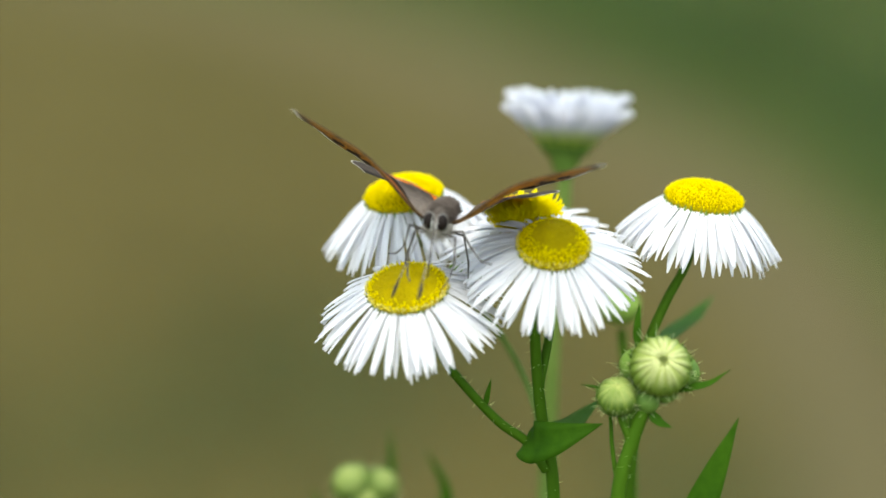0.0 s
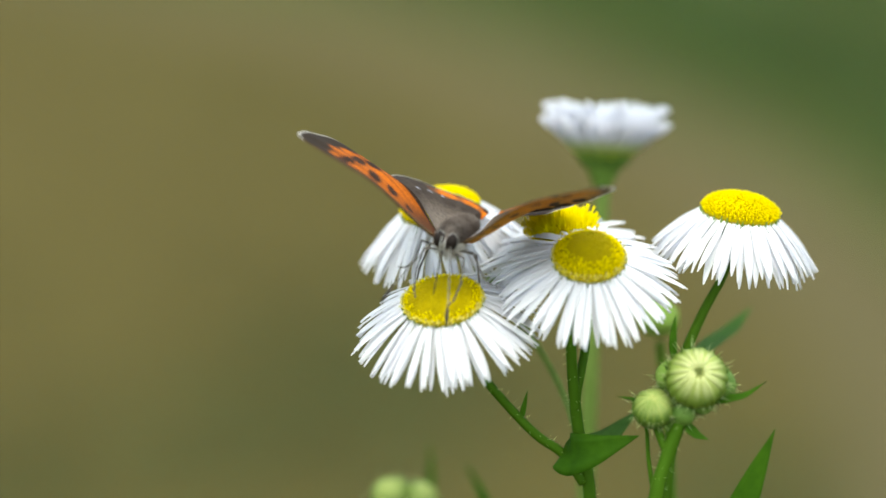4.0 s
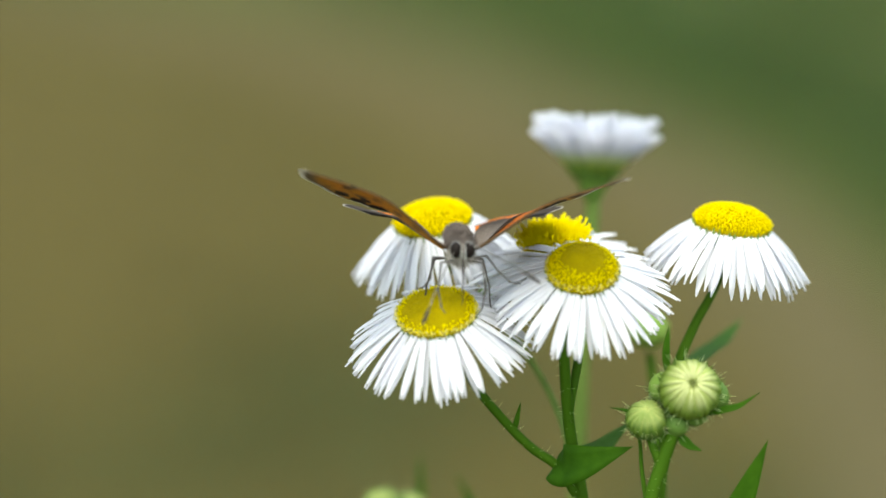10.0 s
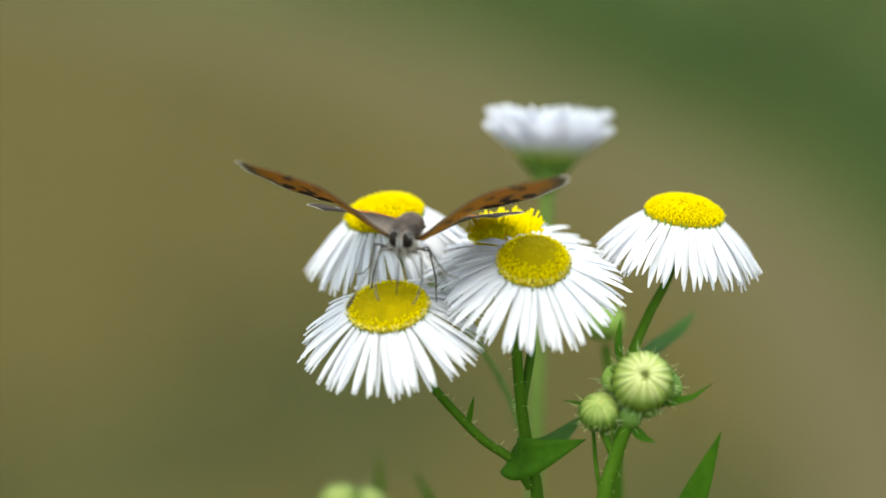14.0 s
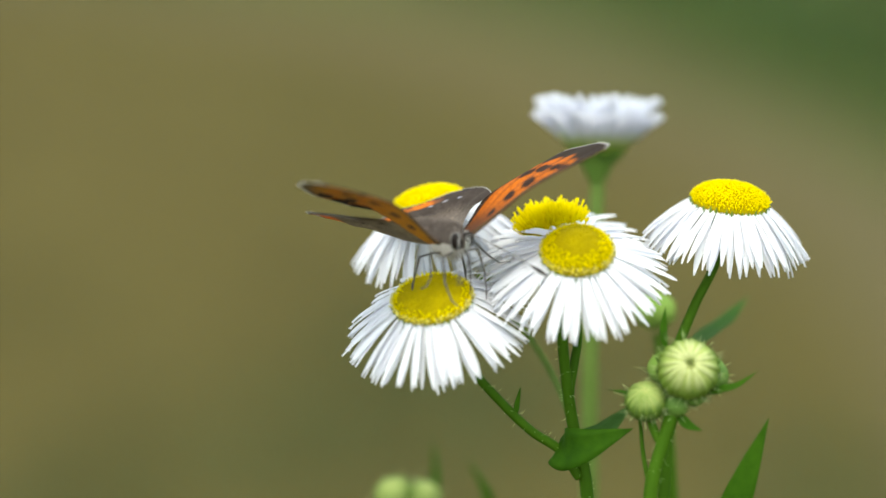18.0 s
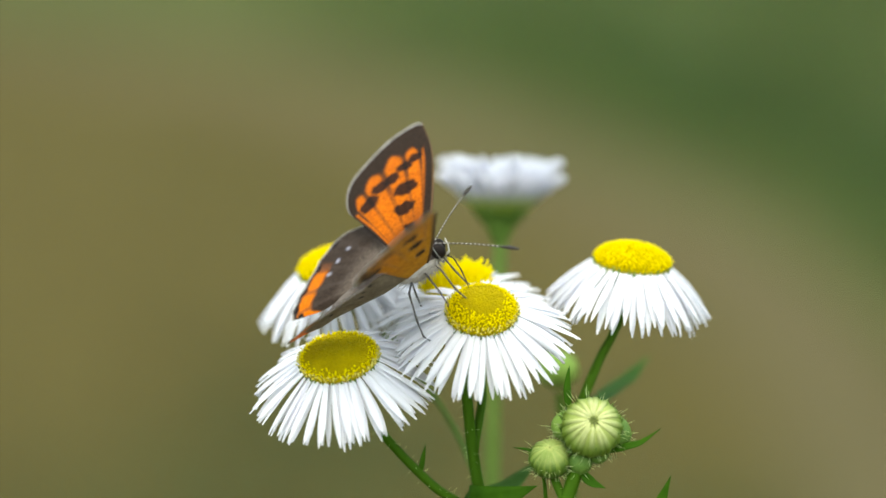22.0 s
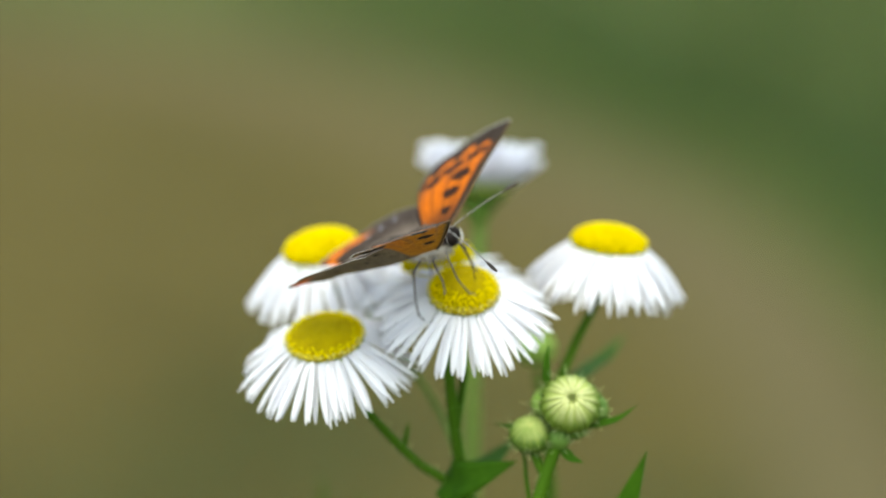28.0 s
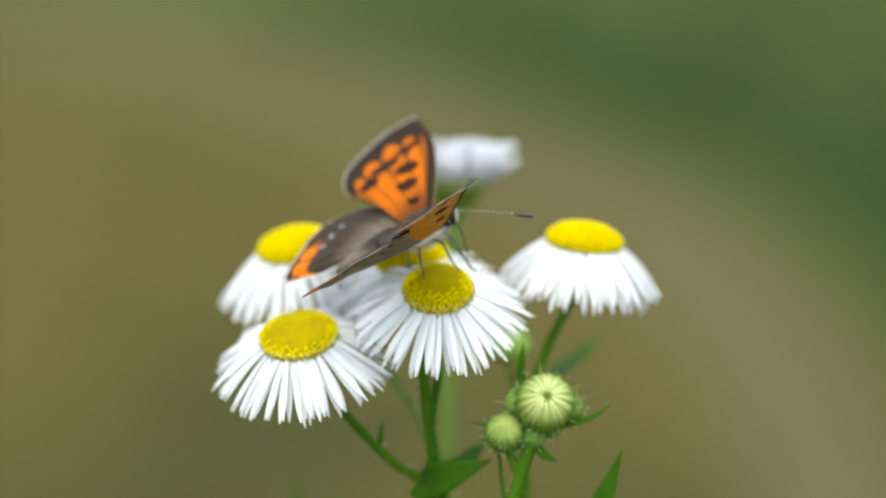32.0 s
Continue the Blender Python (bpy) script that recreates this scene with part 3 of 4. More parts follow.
def bud(parent, place, axis, radius, seed, label="", open_tip=True, hairs=60, green=0.0, fold=None):
    """A round unopened head: folded pale rays meeting at a dark tip, green bracts round its lower half and fine bristles."""
    rnd = random.Random(seed)
    rot = Vector(axis).normalized().to_track_quat("Z", "Y").to_matrix().to_4x4()
    prof = []
    for i in range(15):
        b = radians(-80 + 168 * i / 14)
        prof.append((radius * math.cos(b) * 1.04, radius * math.sin(b) * 0.86))
    prof.append((radius * 0.1, radius * 0.72))
    v, f = lathe([(r * MM, h * MM) for r, h in prof], 96, None, None,
                 lambda a, j: 1.015 + 0.02 * (2 * abs(math.sin(11 * a + 0.4 * math.sin(3 * a))) ** 0.7 - 1) * min(1, j / 6) * (1 if j < 14 else 0.3))
    ob = mesh_object("bud", v, f, (CALYX if 0.5 <= green < 1 else BUD_FAR) if green else BUD_BASE, parent, label)
    ob.matrix_local = Matrix.Translation(at(*place) - parent.matrix_world.translation) @ rot
    if not green:
        sv, sf = [], []
        for k in range(19):
            a = 2 * math.pi * (k + rnd.uniform(-0.42, 0.42)) / 19
            line, wid = [], []
            top = rnd.uniform(74, 82)
            for t in range(9):
                b = radians(-30 + (top + 30) * t / 8)
                q = 0.955 + 0.03 * rnd.random()
                line.append(Vector((radius * q * math.cos(b) * math.cos(a), radius * q * math.cos(b) * math.sin(a), radius * 0.86 * q * math.sin(b))) * MM)
                wid.append(radius * (0.03 + 0.125 * math.cos(b)) * MM)
            sweep(line, wid, 6, sv, sf)
        mesh_object("ray_fold", sv, sf, fold or BUD, ob, "pale folded rays")["kind"] = "stuff"
    if open_tip:
        cv, cf = [], []
        for k in range(9):
            a = 2 * math.pi * k / 9
            d = Vector((math.cos(a), math.sin(a), 0))
            c = Vector((0, 0, radius * 0.83))
            sweep([(c + d * radius * 0.02) * MM, (c + d * radius * 0.09 + Vector((0, 0, radius * 0.03))) * MM,
                   (c + d * radius * rnd.uniform(0.16, 0.34) + Vector((0, 0, radius * 0.02))) * MM], [radius * 0.05 * MM, radius * 0.04 * MM, radius * 0.006 * MM], 5, cv, cf)
        mesh_object("bud_tip", cv, cf, BUD_CORE, ob, "dark tip where the folded rays meet")
    bv, bf = [], []
    count = 24 if green else 34
    for k in range(count):
        a = 2 * math.pi * (k + rnd.uniform(-0.3, 0.3)) / count
        top = radians(rnd.uniform(-4, 42) + green * 32)
        line = []
        for b in (-78, -50, -20):
            line.append(Vector((radius * 1.06 * math.cos(radians(b)) * math.cos(a), radius * 1.06 * math.cos(radians(b)) * math.sin(a), radius * 0.9 * math.sin(radians(b)))) * MM)
        flare = rnd.uniform(1.08, 1.28)
        line.append(Vector((radius * flare * math.cos(top) * math.cos(a), radius * flare * math.cos(top) * math.sin(a), radius * flare * 0.84 * math.sin(top))) * MM)
        sweep(line, [radius * 0.07 * MM, radius * 0.1 * MM, radius * (0.08 + 0.03 * green) * MM, radius * 0.008 * MM], 5, bv, bf)
    mesh_object("calyx", bv, bf, (BUD_FAR if green >= 1 else SEPAL) if green else CALYX, ob, "green pointed bracts")
    if hairs:
        hv, hf = [], []
        for _ in range(hairs):
            a, b = rnd.uniform(0, 6.28), radians(rnd.uniform(-70, 15))
            d = Vector((math.cos(b) * math.cos(a), math.cos(b) * math.sin(a), math.sin(b)))
            p = Vector((d.x * radius * 1.08, d.y * radius * 1.08, d.z * radius * 0.93))
            g = rnd.uniform(0.35, 0.95)
            tip = p + (d + Vector((rnd.uniform(-.3, .3), rnd.uniform(-.3, .3), rnd.uniform(0, .6)))) * g
            sweep([p * MM, p.lerp(tip, 0.5) * MM, tip * MM], [0.032 * MM, 0.025 * MM, 0.005 * MM], 3, hv, hf)
        mesh_object("bud_fuzz", hv, hf, HAIR, ob, "fine pale bristles")
    return ob


def down(points, x, y):
    """Continues a stem to the ground."""
    (px, py, pz), (lx, ly, lz) = points[-2], points[-1]
    sx, sy, drop = (lx - px) / (pz - lz), (ly - py) / (pz - lz), lz + 602
    out = list(points)
    for d in (7, 16, 32, 64, 130, 260, drop):
        k = d * math.exp(-d / 30)
        out.append((lx + sx * k + (x - lx) * d / drop, ly + sy * k + (y - ly) * d / drop, lz - d))
    return out


# main plant: two front heads and two behind them on one branching stem
plant = thing("fleabane_plant", at(14, 2, -600), "daisy fleabane with four white flower heads on a branching green stem", "flower", "fleabane plants")
trunk = down([(11.0, -1.9, -2.9), (11.0, -2.2, -7.1), (11.3, -2.0, -11.7), (11.9, -1.8, -16.6), (12.9, -2.4, -21.4), (13.4, -3.4, -28.8)], 18, 6)
stem("stem", plant, trunk, 0.42, 0.8, STEM)
side_branch = [(1.7, -3.0, -6.6), (3.3, -3.4, -10.6), (5.9, -3.0, -14.1), (8.4, -2.7, -16.8), (10.7, -2.4, -18.6), (12.4, -2.5, -21.1)]
stem("branch", plant, side_branch, 0.36, 0.44, STEM)
stem_hairs(plant, side_branch, 0.55, 60, 5)
stem_hairs(plant, trunk[:6], 0.6, 80, 6)
stem("branch", plant, [(-0.1, 10.7, -3.4), (3.1, 13.0, -8.0), (8.0, 12.0, -13.2), (11.2, 7.0, -17.6), (12.5, -0.5, -21.0)], 0.24, 0.34, PALE_STEM)
stem("branch", plant, [(10.2, 5.0, -3.5), (12.0, 2.9, -7.2), (12.4, 0.9, -9.4), (12.1, -0.7, -11.2), (11.7, -1.7, -13.2), (11.6, -2.0, -14.6)], 0.36, 0.4, STEM)
flower_head(plant, (0.2, -3.1, -4.7), (-0.12, -0.30, 0.95), 0.3, 3.4, 1.0, 6.1, 112, 28, 42, 11, 0.86, "white rays round an olive-yellow disc")
flower_head(plant, (12.4, -2.4, -1.0), (0.0, -0.36, 0.93), 1.1, 3.05, 1.85, 6.2, 104, 22, 38, 12, 0.68, "white rays round a domed yellow disc")
flower_head(plant, (10.4, 6.0, -2.1), (-0.1, -0.08, 0.98), 0.2, 2.35, 1.1, 6.2, 86, 10, 26, 13, 0.0, "white rays round a ragged bright yellow disc", ragged=1.0)
flower_head(plant, (-0.2, 11.3, -1.2), (-0.15, -0.06, 0.98), 0.2, 3.4, 1.4, 6.2, 116, 34, 56, 14, 0.0, "white drooping rays round a bright yellow disc")
blade_leaf("leaf", plant, [(10.5, -2.6, -18.5), (11.4, -3.8, -18.1), (13.5, -5.2, -17.0), (16.9, -6.0, -15.4)], 3.7, LEAF, 0.25, (0.1, -0.85, 0.5), 0.33, "", 0.95, 0.12, -1)
blade_leaf("leaf", plant, [(11.9, -2.0, -19.8), (13.1, -0.3, -19.1), (14.8, 0.8, -18.1), (17.3, 3.1, -16.4)], 3.0, LEAF_FAR, 0.3, (-0.2, -0.3, 0.9), 0.35)
blade_leaf("bract_leaf", plant, [(7.0, -2.9, -15.3), (7.2, -2.8, -14.1), (7.5, -2.6, -12.7)], 0.5, LEAF, 0.2, (0, -1, 0), 0.3)
blade_leaf("leaf", plant, [(16, 3, -150), (35, -5, -130), (60, -12, -150)], 14, LEAF, 0.25)
blade_leaf("leaf", plant, [(17, 4, -300), (-10, 20, -270), (-45, 30, -300)], 18, LEAF, 0.25)
bud(plant, (4.6, 4.9, -5.8), (0.0, -0.2, 1), 0.85, 41, "small green bud behind the discs", False, 0, 1.0)

# plant behind: pale stem with a half-open upright head
plant = thing("fleabane_plant", at(15, 36, -600), "pale-stemmed fleabane with one half-open white flower head", "flower", "fleabane plants")
rear = down([(14.6, 30.1, -3.2), (14.4, 28.9, -7.1), (13.8, 26.2, -16.4), (13.5, 22.8, -27.0)], 20, 44)
stem("stem", plant, rear, 0.62, 1.1, PALE_STEM)
flower_head(plant, (14.6, 30.7, -1.2), (0.04, 0.3, 0.95), 0.4, 2.6, 0.6, 5.2, 250, -58, -42, 15, 0.5, "half-open head with upright white rays", (), 0.0, True, 1.6)
blade_leaf("leaf", plant, [(15, 37, -180), (-10, 40, -160), (-40, 50, -175)], 14, LEAF, 0.25)

# plant to the side: one drooping-rayed head with a leaf below
plant = thing("fleabane_plant", at(20, 9, -600), "daisy fleabane with one white flower head above a green leaf", "flower", "fleabane plants")
side = down([(25.2, 6.9, -2.3), (24.2, 5.8, -5.1), (22.4, 4.3, -8.2), (20.7, 2.8, -12.4), (20.1, 1.5, -17.5)], 30, 20)
stem("stem", plant, side, 0.34, 0.85, STEM)
flower_head(plant, (25.6, 7.3, 0.2), (0.12, 0.05, 0.99), 0.7, 3.35, 1.45, 5.9, 116, 36, 56, 16, 0.0, "white drooping rays round a bright yellow disc")
blade_leaf("leaf", plant, [(20.9, 2.9, -12.5), (23.4, 10.3, -13.4), (25.7, 15.1, -13.3), (27.7, 18.4, -12.2)], 2.3, LEAF_FAR, 0.3, (-0.3, -0.3, 0.9), 0.4)
bud(plant, (19.5, 21.3, -14.3), (0.05, -0.3, 1), 1.75, 42, "round green bud out of focus", False, 0, 1.0)
stem("branch", plant, [(19.7, 21.2, -16.6), (20.1, 19.5, -19.7), (20.6, 15.4, -25.1), (20.9, 13.9, -32.2)], 0.4, 0.5, STEM)
blade_leaf("leaf", plant, [(21, 9, -120), (45, 20, -105), (70, 25, -125)], 12, LEAF, 0.25)

# shoot with a cluster of buds in front
plant = thing("fleabane_shoot", at(18, -17, -600), "green fleabane shoot with a cluster of hairy round buds", "flower buds", "fleabane plants")
shoot = down([(21.1, -6.8, -11.5), (20.2, -7.5, -13.6), (19.2, -8.1, -16.5), (18.3, -8.8, -20.0), (17.9, -9.8, -27.2)], 8, -8)
stem("stem", plant, shoot, 0.58, 0.75, STEM)
stem_hairs(plant, shoot[:5], 0.7, 60, 8)
bud(plant, (21.5, -6.8, -9.9), (0.04, -0.80, 0.6), 2.4, 21, "large pale yellow-green bud about to open", True, 150)
bud(plant, (18.0, -6.9, -12.6), (-0.05, -0.5, 0.86), 1.66, 22, "smaller green bud", False, 110, 0.0, BUD_GREEN)
bud(plant, (20.5, -7.5, -12.8), (0.0, -0.9, 0.3), 0.95, 23, "tiny green bud", False, 50, 0.6)
bud(plant, (19.5, -5.2, -10.2), (-0.3, -0.3, 0.9), 1.3, 24, "green bud at the back", False, 90, 1.0)
bud(plant, (23.4, -5.6, -10.7), (0.5, -0.3, 0.8), 1.5, 25, "green bud at the back", False, 90, 0.5)
bud(plant, (22.0, -6.9, -12.0), (0.3, -0.7, 0.4), 1.0, 26, "tiny green bud", False, 50, 0.6)
stem("branch", plant, [(18.1, -6.9, -13.6), (18.6, -7.5, -14.9), (19.2, -8.0, -16.1)], 0.35, 0.4, STEM)
stem("branch", plant, [(17.1, -6.2, -12.9), (17.5, -6.4, -14.8), (17.7, -7.0, -17.1), (18.2, -8.3, -20.0)], 0.13, 0.22, STEM)
blade_leaf("bract_leaf", plant, [(22.6, -6.9, -12.1), (24.2, -7.2, -11.6), (25.7, -7.3, -11.1), (27.3, -7.3, -9.9)], 0.75, LEAF, 0.3, (-0.2, -0.6, 0.8), 0.35)
blade_leaf("bract_leaf", plant, [(20.7, -7.7, -13.6), (21.4, -8.3, -14.3), (22.6, -8.6, -14.7)], 0.95, LEAF, 0.3, (0, -0.6, 0.8), 0.35)
blade_leaf("bract_leaf", plant, [(19.6, -5.7, -8.7), (19.5, -5.3, -6.8), (19.7, -4.8, -5.0)], 0.7, LEAF, 0.3, (0, -1, 0), 0.3)
blade_leaf("bract_leaf", plant, [(16.9, -6.6, -12.1), (15.9, -6.5, -11.9), (14.9, -6.3, -11.8)], 0.3, LEAF, 0.3, (0, -0.6, 0.8), 0.3)
blade_leaf("leaf", plant, [(18.4, -11.1, -36.8), (22.0, -9.9, -30.1), (25.3, -8.3, -21.7), (28.2, -7.1, -14.2)], 3.2, LEAF, 0.22, (-0.2, -0.9, 0.3), 0.45, "", 1.15)

# low shoot behind, out of focus
plant = thing("fleabane_shoot", at(-3, 17, -600), "low blurred fleabane shoot with green buds and narrow leaves", "flower buds", "fleabane plants")
low = down([(-3.2, 21.9, -33.4), (-2.9, 21.7, -35.8), (-2.4, 21.1, -41.3)], -10, 30)
stem("stem", plant, low, 0.6, 1.5, STEM)
bud(plant, (-4.4, 21.8, -32.2), (-0.2, -0.5, 0.8), 1.7, 31, "pale green bud", False, 120, 0.0, BUD_GREEN)
bud(plant, (-1.7, 21.9, -32.4), (0.2, -0.5, 0.8), 1.5, 32, "pale green bud", False, 120, 0.0, BUD_GREEN)
bud(plant, (-3.1, 21.0, -33.5), (0.0, -0.8, 0.5), 1.4, 33, "pale green bud", False, 120, 0.0, BUD_GREEN)
blade_leaf("leaf", plant, [(-2.2, 20.9, -43.2), (-1.1, 24.9, -37.3), (-0.8, 28.6, -33.5), (-1.0, 30.2, -29.8)], 1.0, LEAF, 0.3, (0, -1, 0.2), 0.4)
blade_leaf("leaf", plant, [(-2.0, 20.9, -43.2), (2.1, 22.8, -37.1), (4.3, 23.8, -34.1), (2.3, 25.1, -29.9)], 1.5, LEAF, 0.3, (0, -1, 0.2), 0.4)
blade_leaf("leaf", plant, [(-2.5, 20.9, -43.2), (-5.7, 22.0, -37.4), (-8.3, 23.0, -33.1)], 0.9, LEAF, 0.3, (0, -1, 0.2), 0.4)

# ================= butterfly =================
def smooth(lo, hi, x):
    t = min(1.0, max(0.0, (x - lo) / (hi - lo)))
    return t * t * (3 - 2 * t)


def blend(c, d, k):
    return tuple(p + (q - p) * k for p, q in zip(c, d))


BROWN, ORANGE, BLACK = (0.03, 0.019, 0.013), (0.64, 0.165, 0.004), (0.013, 0.009, 0.008)
OCHRE, TAN, WHITE = (0.6, 0.28, 0.014), (0.16, 0.125, 0.085), (0.8, 0.78, 0.76)
GREY, BLUE = (0.14, 0.115, 0.1), (0.42, 0.42, 0.52)


FORE = catmull([(5.45, 13.1, 0), (4.9, 13.6, 0), (3.9, 13.8, 0), (2.0, 13.6, 0), (-0.2, 13.0, 0), (-2.2, 11.85, 0), (-3.3, 10.2, 0), (-3.45, 8.4, 0), (-2.9, 6.8, 0)], 12)


def fore_margin(a):
    x = a * (len(FORE) - 1)
    i = min(int(x), len(FORE) - 2)
    p = FORE[i].lerp(FORE[i + 1], x - i)
    return Vector((p.x, p.y))


HIND = catmull([(-2.4, 6.4, 0), (-4.2, 7.6, 0), (-6.2, 8.2, 0), (-8.6, 7.0, 0), (-10.5, 5.1, 0), (-11.8, 3.3, 0), (-12.5, 1.7, 0), (-11.3, 0.8, 0)], 12)


def hind_margin(a):
    x = a * (len(HIND) - 1)
    i = min(int(x), len(HIND) - 2)
    p = HIND[i].lerp(HIND[i + 1], x - i)
    scallop = 0.16 * abs(math.sin(a * 9 * math.pi)) * smooth(0.3, 0.45, a)
    return Vector((p.x + scallop, p.y - scallop * 0.4))


def wing_point(fore, a, b):
    """(forward, outward, camber) in millimetres; a runs from leading to trailing edge, b from root to margin."""
    if fore:
        root, m = Vector((1.2, 0)).lerp(Vector((-1.0, 0)), a), fore_margin(a)
        p = root.lerp(m, b) + Vector((1.25, -0.3)) * math.sin(math.pi * b ** 1.15) * (1 - a) ** 3
        z = -1.1 * (1 - smooth(0.0, 0.6, b)) + 0.4 * math.sin(math.pi * b) * (1 - 0.3 * a) + 0.12 * p.x
    else:
        root, m = Vector((-0.6, 0)).lerp(Vector((-3.2, 0)), a), hind_margin(a)
        p = root.lerp(m, b)
        z = -0.9 * (1 - smooth(0.0, 0.6, b)) + 0.35 * math.sin(math.pi * b) * (1 - a) - 0.25 + 0.01 * p.x - 0.4 * smooth(0.85, 1.0, a) * smooth(0.1, 0.5, b) * (1 - smooth(0.75, 1.0, b))
    z += 0.05 * math.sin(a * 7 * math.pi * (1 if fore else 0.9)) * smooth(0.15, 0.6, b)
    return p.x, p.y, z


# black marks of the upper side: forward, outward, half length, half width
FORE_MARKS = [(3.75, 9.5, 0.75, 0.55), (2.6, 9.2, 0.75, 0.55), (1.1, 8.75, 0.75, 0.6), (-0.2, 8.75, 0.8, 0.62), (-1.5, 7.7, 1.05, 0.75),
              (1.95, 6.8, 1.1, 0.7), (1.05, 5.0, 1.0, 0.62), (0.8, 3.1, 0.55, 0.42)]
FORE_UNDER = [(0.28, 0.22, 0.3, 0.45), (0.30, 0.36, 0.38, 0.6), (0.33, 0.5, 0.42, 0.7), (0.16, 0.68, 0.3, 0.5), (0.26, 0.71, 0.32, 0.55), (0.37, 0.7, 0.32, 0.55),
              (0.52, 0.62, 0.4, 0.6), (0.65, 0.64, 0.4, 0.6), (0.8, 0.58, 0.42, 0.65), (0.68, 0.84, 0.5, 0.6), (0.82, 0.83, 0.65, 0.75), (0.94, 0.84, 0.6, 0.6), (0.55, 0.86, 0.35, 0.4)]
HIND_BLUE = [(0.36, 0.72), (0.45, 0.73), (0.54, 0.75)]
HIND_DOTS = [(0.2, 0.45), (0.35, 0.4), (0.5, 0.35), (0.25, 0.68), (0.4, 0.7), (0.55, 0.68), (0.7, 0.62), (0.15, 0.75), (0.82, 0.55)]


def spot(fore, p, a0, b0, ra, rb):
    q = wing_point(fore, a0, b0)
    m = wing_point(fore, a0, 1.0)
    d = Vector((m[0] - q[0], m[1] - q[1])).normalized()
    u = Vector((p[0] - q[0], p[1] - q[1]))
    wob = 1 + 0.35 * noise.noise((p[0] * 1.7, p[1] * 1.7, 5.0 + a0 * 9))
    ra, rb = ra * wob, rb * wob
    along, across = u.dot(d) / ra, u.dot(Vector((-d.y, d.x))) / rb
    return 1 - smooth(0.82, 1.12, (abs(along) ** 2.6 + abs(across) ** 2.6) ** (1 / 2.6))


def mark(p, x, y, half_length, half_width):
    d = Vector((x, y)).normalized()
    u = Vector((p[0] - x, p[1] - y))
    wob = 1 + 0.3 * noise.noise((p[0] * 1.9, p[1] * 1.9, x))
    across, along = u.dot(Vector((-d.y, d.x))) / (half_length * wob), u.dot(d) / (half_width * wob)
    return 1 - smooth(0.8, 1.15, (abs(along) ** 2.6 + abs(across) ** 2.6) ** (1 / 2.6))


def wing_colour(fore, under, a, b, p):
    nz = 0.5 + 0.5 * noise.noise((p[0] * 0.9, p[1] * 0.9, 3.0 if fore else 9.0))
    vein = smooth(0.86, 0.99, abs(math.cos(a * math.pi * (6.5 if fore else 6)))) * smooth(0.15, 0.4, b)
    if fore and not under:
        c = blend(ORANGE, (0.46, 0.105, 0.006), 0.3 + 0.6 * nz)
        c = blend(c, BROWN, (0.45 + 0.4 * smooth(0.5, 0.66, b)) * vein)
        edge = smooth(0.0, 0.055, b - 0.695 - 0.085 * smooth(0.05, 0.4, a) + 0.03 * (nz - 0.5) + 0.028 * math.cos(a * 13 * math.pi))
        c = blend(c, BROWN, max(edge, 1 - smooth(0.55, 0.95, a * (2.2 + 8.2 * b) - 0.8 * max(0.0, b - 0.6)), smooth(0.79, 0.87, a), 0.85 * (1 - smooth(0.1, 0.42, b))))
        k = max(mark(p, *s) for s in FORE_MARKS)
        c = blend(c, BLACK, 0.95 * k)
        fr = smooth(0.982, 0.99, b)
        c = blend(c, blend(WHITE, GREY, 0.35 + 0.4 * nz), fr)
    elif fore:
        c = blend(OCHRE, (0.46, 0.19, 0.01), nz)
        c = blend(c, TAN, 0.25 * vein)
        c = blend(c, (0.17, 0.125, 0.07), max(smooth(0.84 + 0.06 * a, 0.92 + 0.03 * a, b), 0.9 - smooth(0.02, 0.08, a), smooth(0.86, 0.97, a) * 0.9))
        for s in FORE_UNDER:
            c = blend(c, (0.7, 0.42, 0.12), 0.45 * spot(True, p, s[0], s[1], s[2] * 1.4, s[3] * 1.4))
        k = max(spot(True, p, s[0], s[1], s[2] * 1.25, s[3] * 1.2) for s in FORE_UNDER)
        c = blend(c, BLACK, 0.97 * k)
        c = blend(c, WHITE, smooth(0.962, 0.974, b))
    elif not under:
        c = blend(BROWN, (0.06, 0.043, 0.034), nz)
        c = blend(c, (0.08, 0.06, 0.05), 0.35 * vein)
        # pale hairs towards the root, with the wing's sheen painted into their colour
        c = blend(c, (0.25, 0.205, 0.175), 0.8 * (1 - smooth(0.15, 0.62, b)))
        band = smooth(0.76, 0.82, b) * (1 - smooth(0.93, 0.955, b)) * smooth(0.45, 0.56, a)
        c = blend(c, ORANGE, band * (1 - 0.5 * vein))
        c = blend(c, BLACK, max(spot(False, p, k / 7 + 0.07, 0.955, 0.35, 0.45) for k in range(2, 7)))
        c = blend(c, BLUE, 0.7 * max(spot(False, p, s[0], s[1], 0.26, 0.2) for s in HIND_BLUE))
        c = blend(c, blend(WHITE, GREY, 0.5), smooth(0.98, 0.99, b))
    else:
        c = blend(TAN, (0.26, 0.21, 0.15), nz)
        c = blend(c, (0.12, 0.095, 0.07), 0.3 * vein)
        c = blend(c, BLACK, 0.9 * max(spot(False, p, s[0], s[1], 0.2, 0.24) for s in HIND_DOTS))
        c = blend(c, (0.72, 0.19, 0.02), smooth(0.8, 0.85, b) * (1 - smooth(0.955, 0.975, b)) * smooth(0.46, 0.62, a))
        c = blend(c, WHITE, smooth(0.98, 0.99, b))
    return (*c, 1.0)


SCALES = {True: [], False: []}


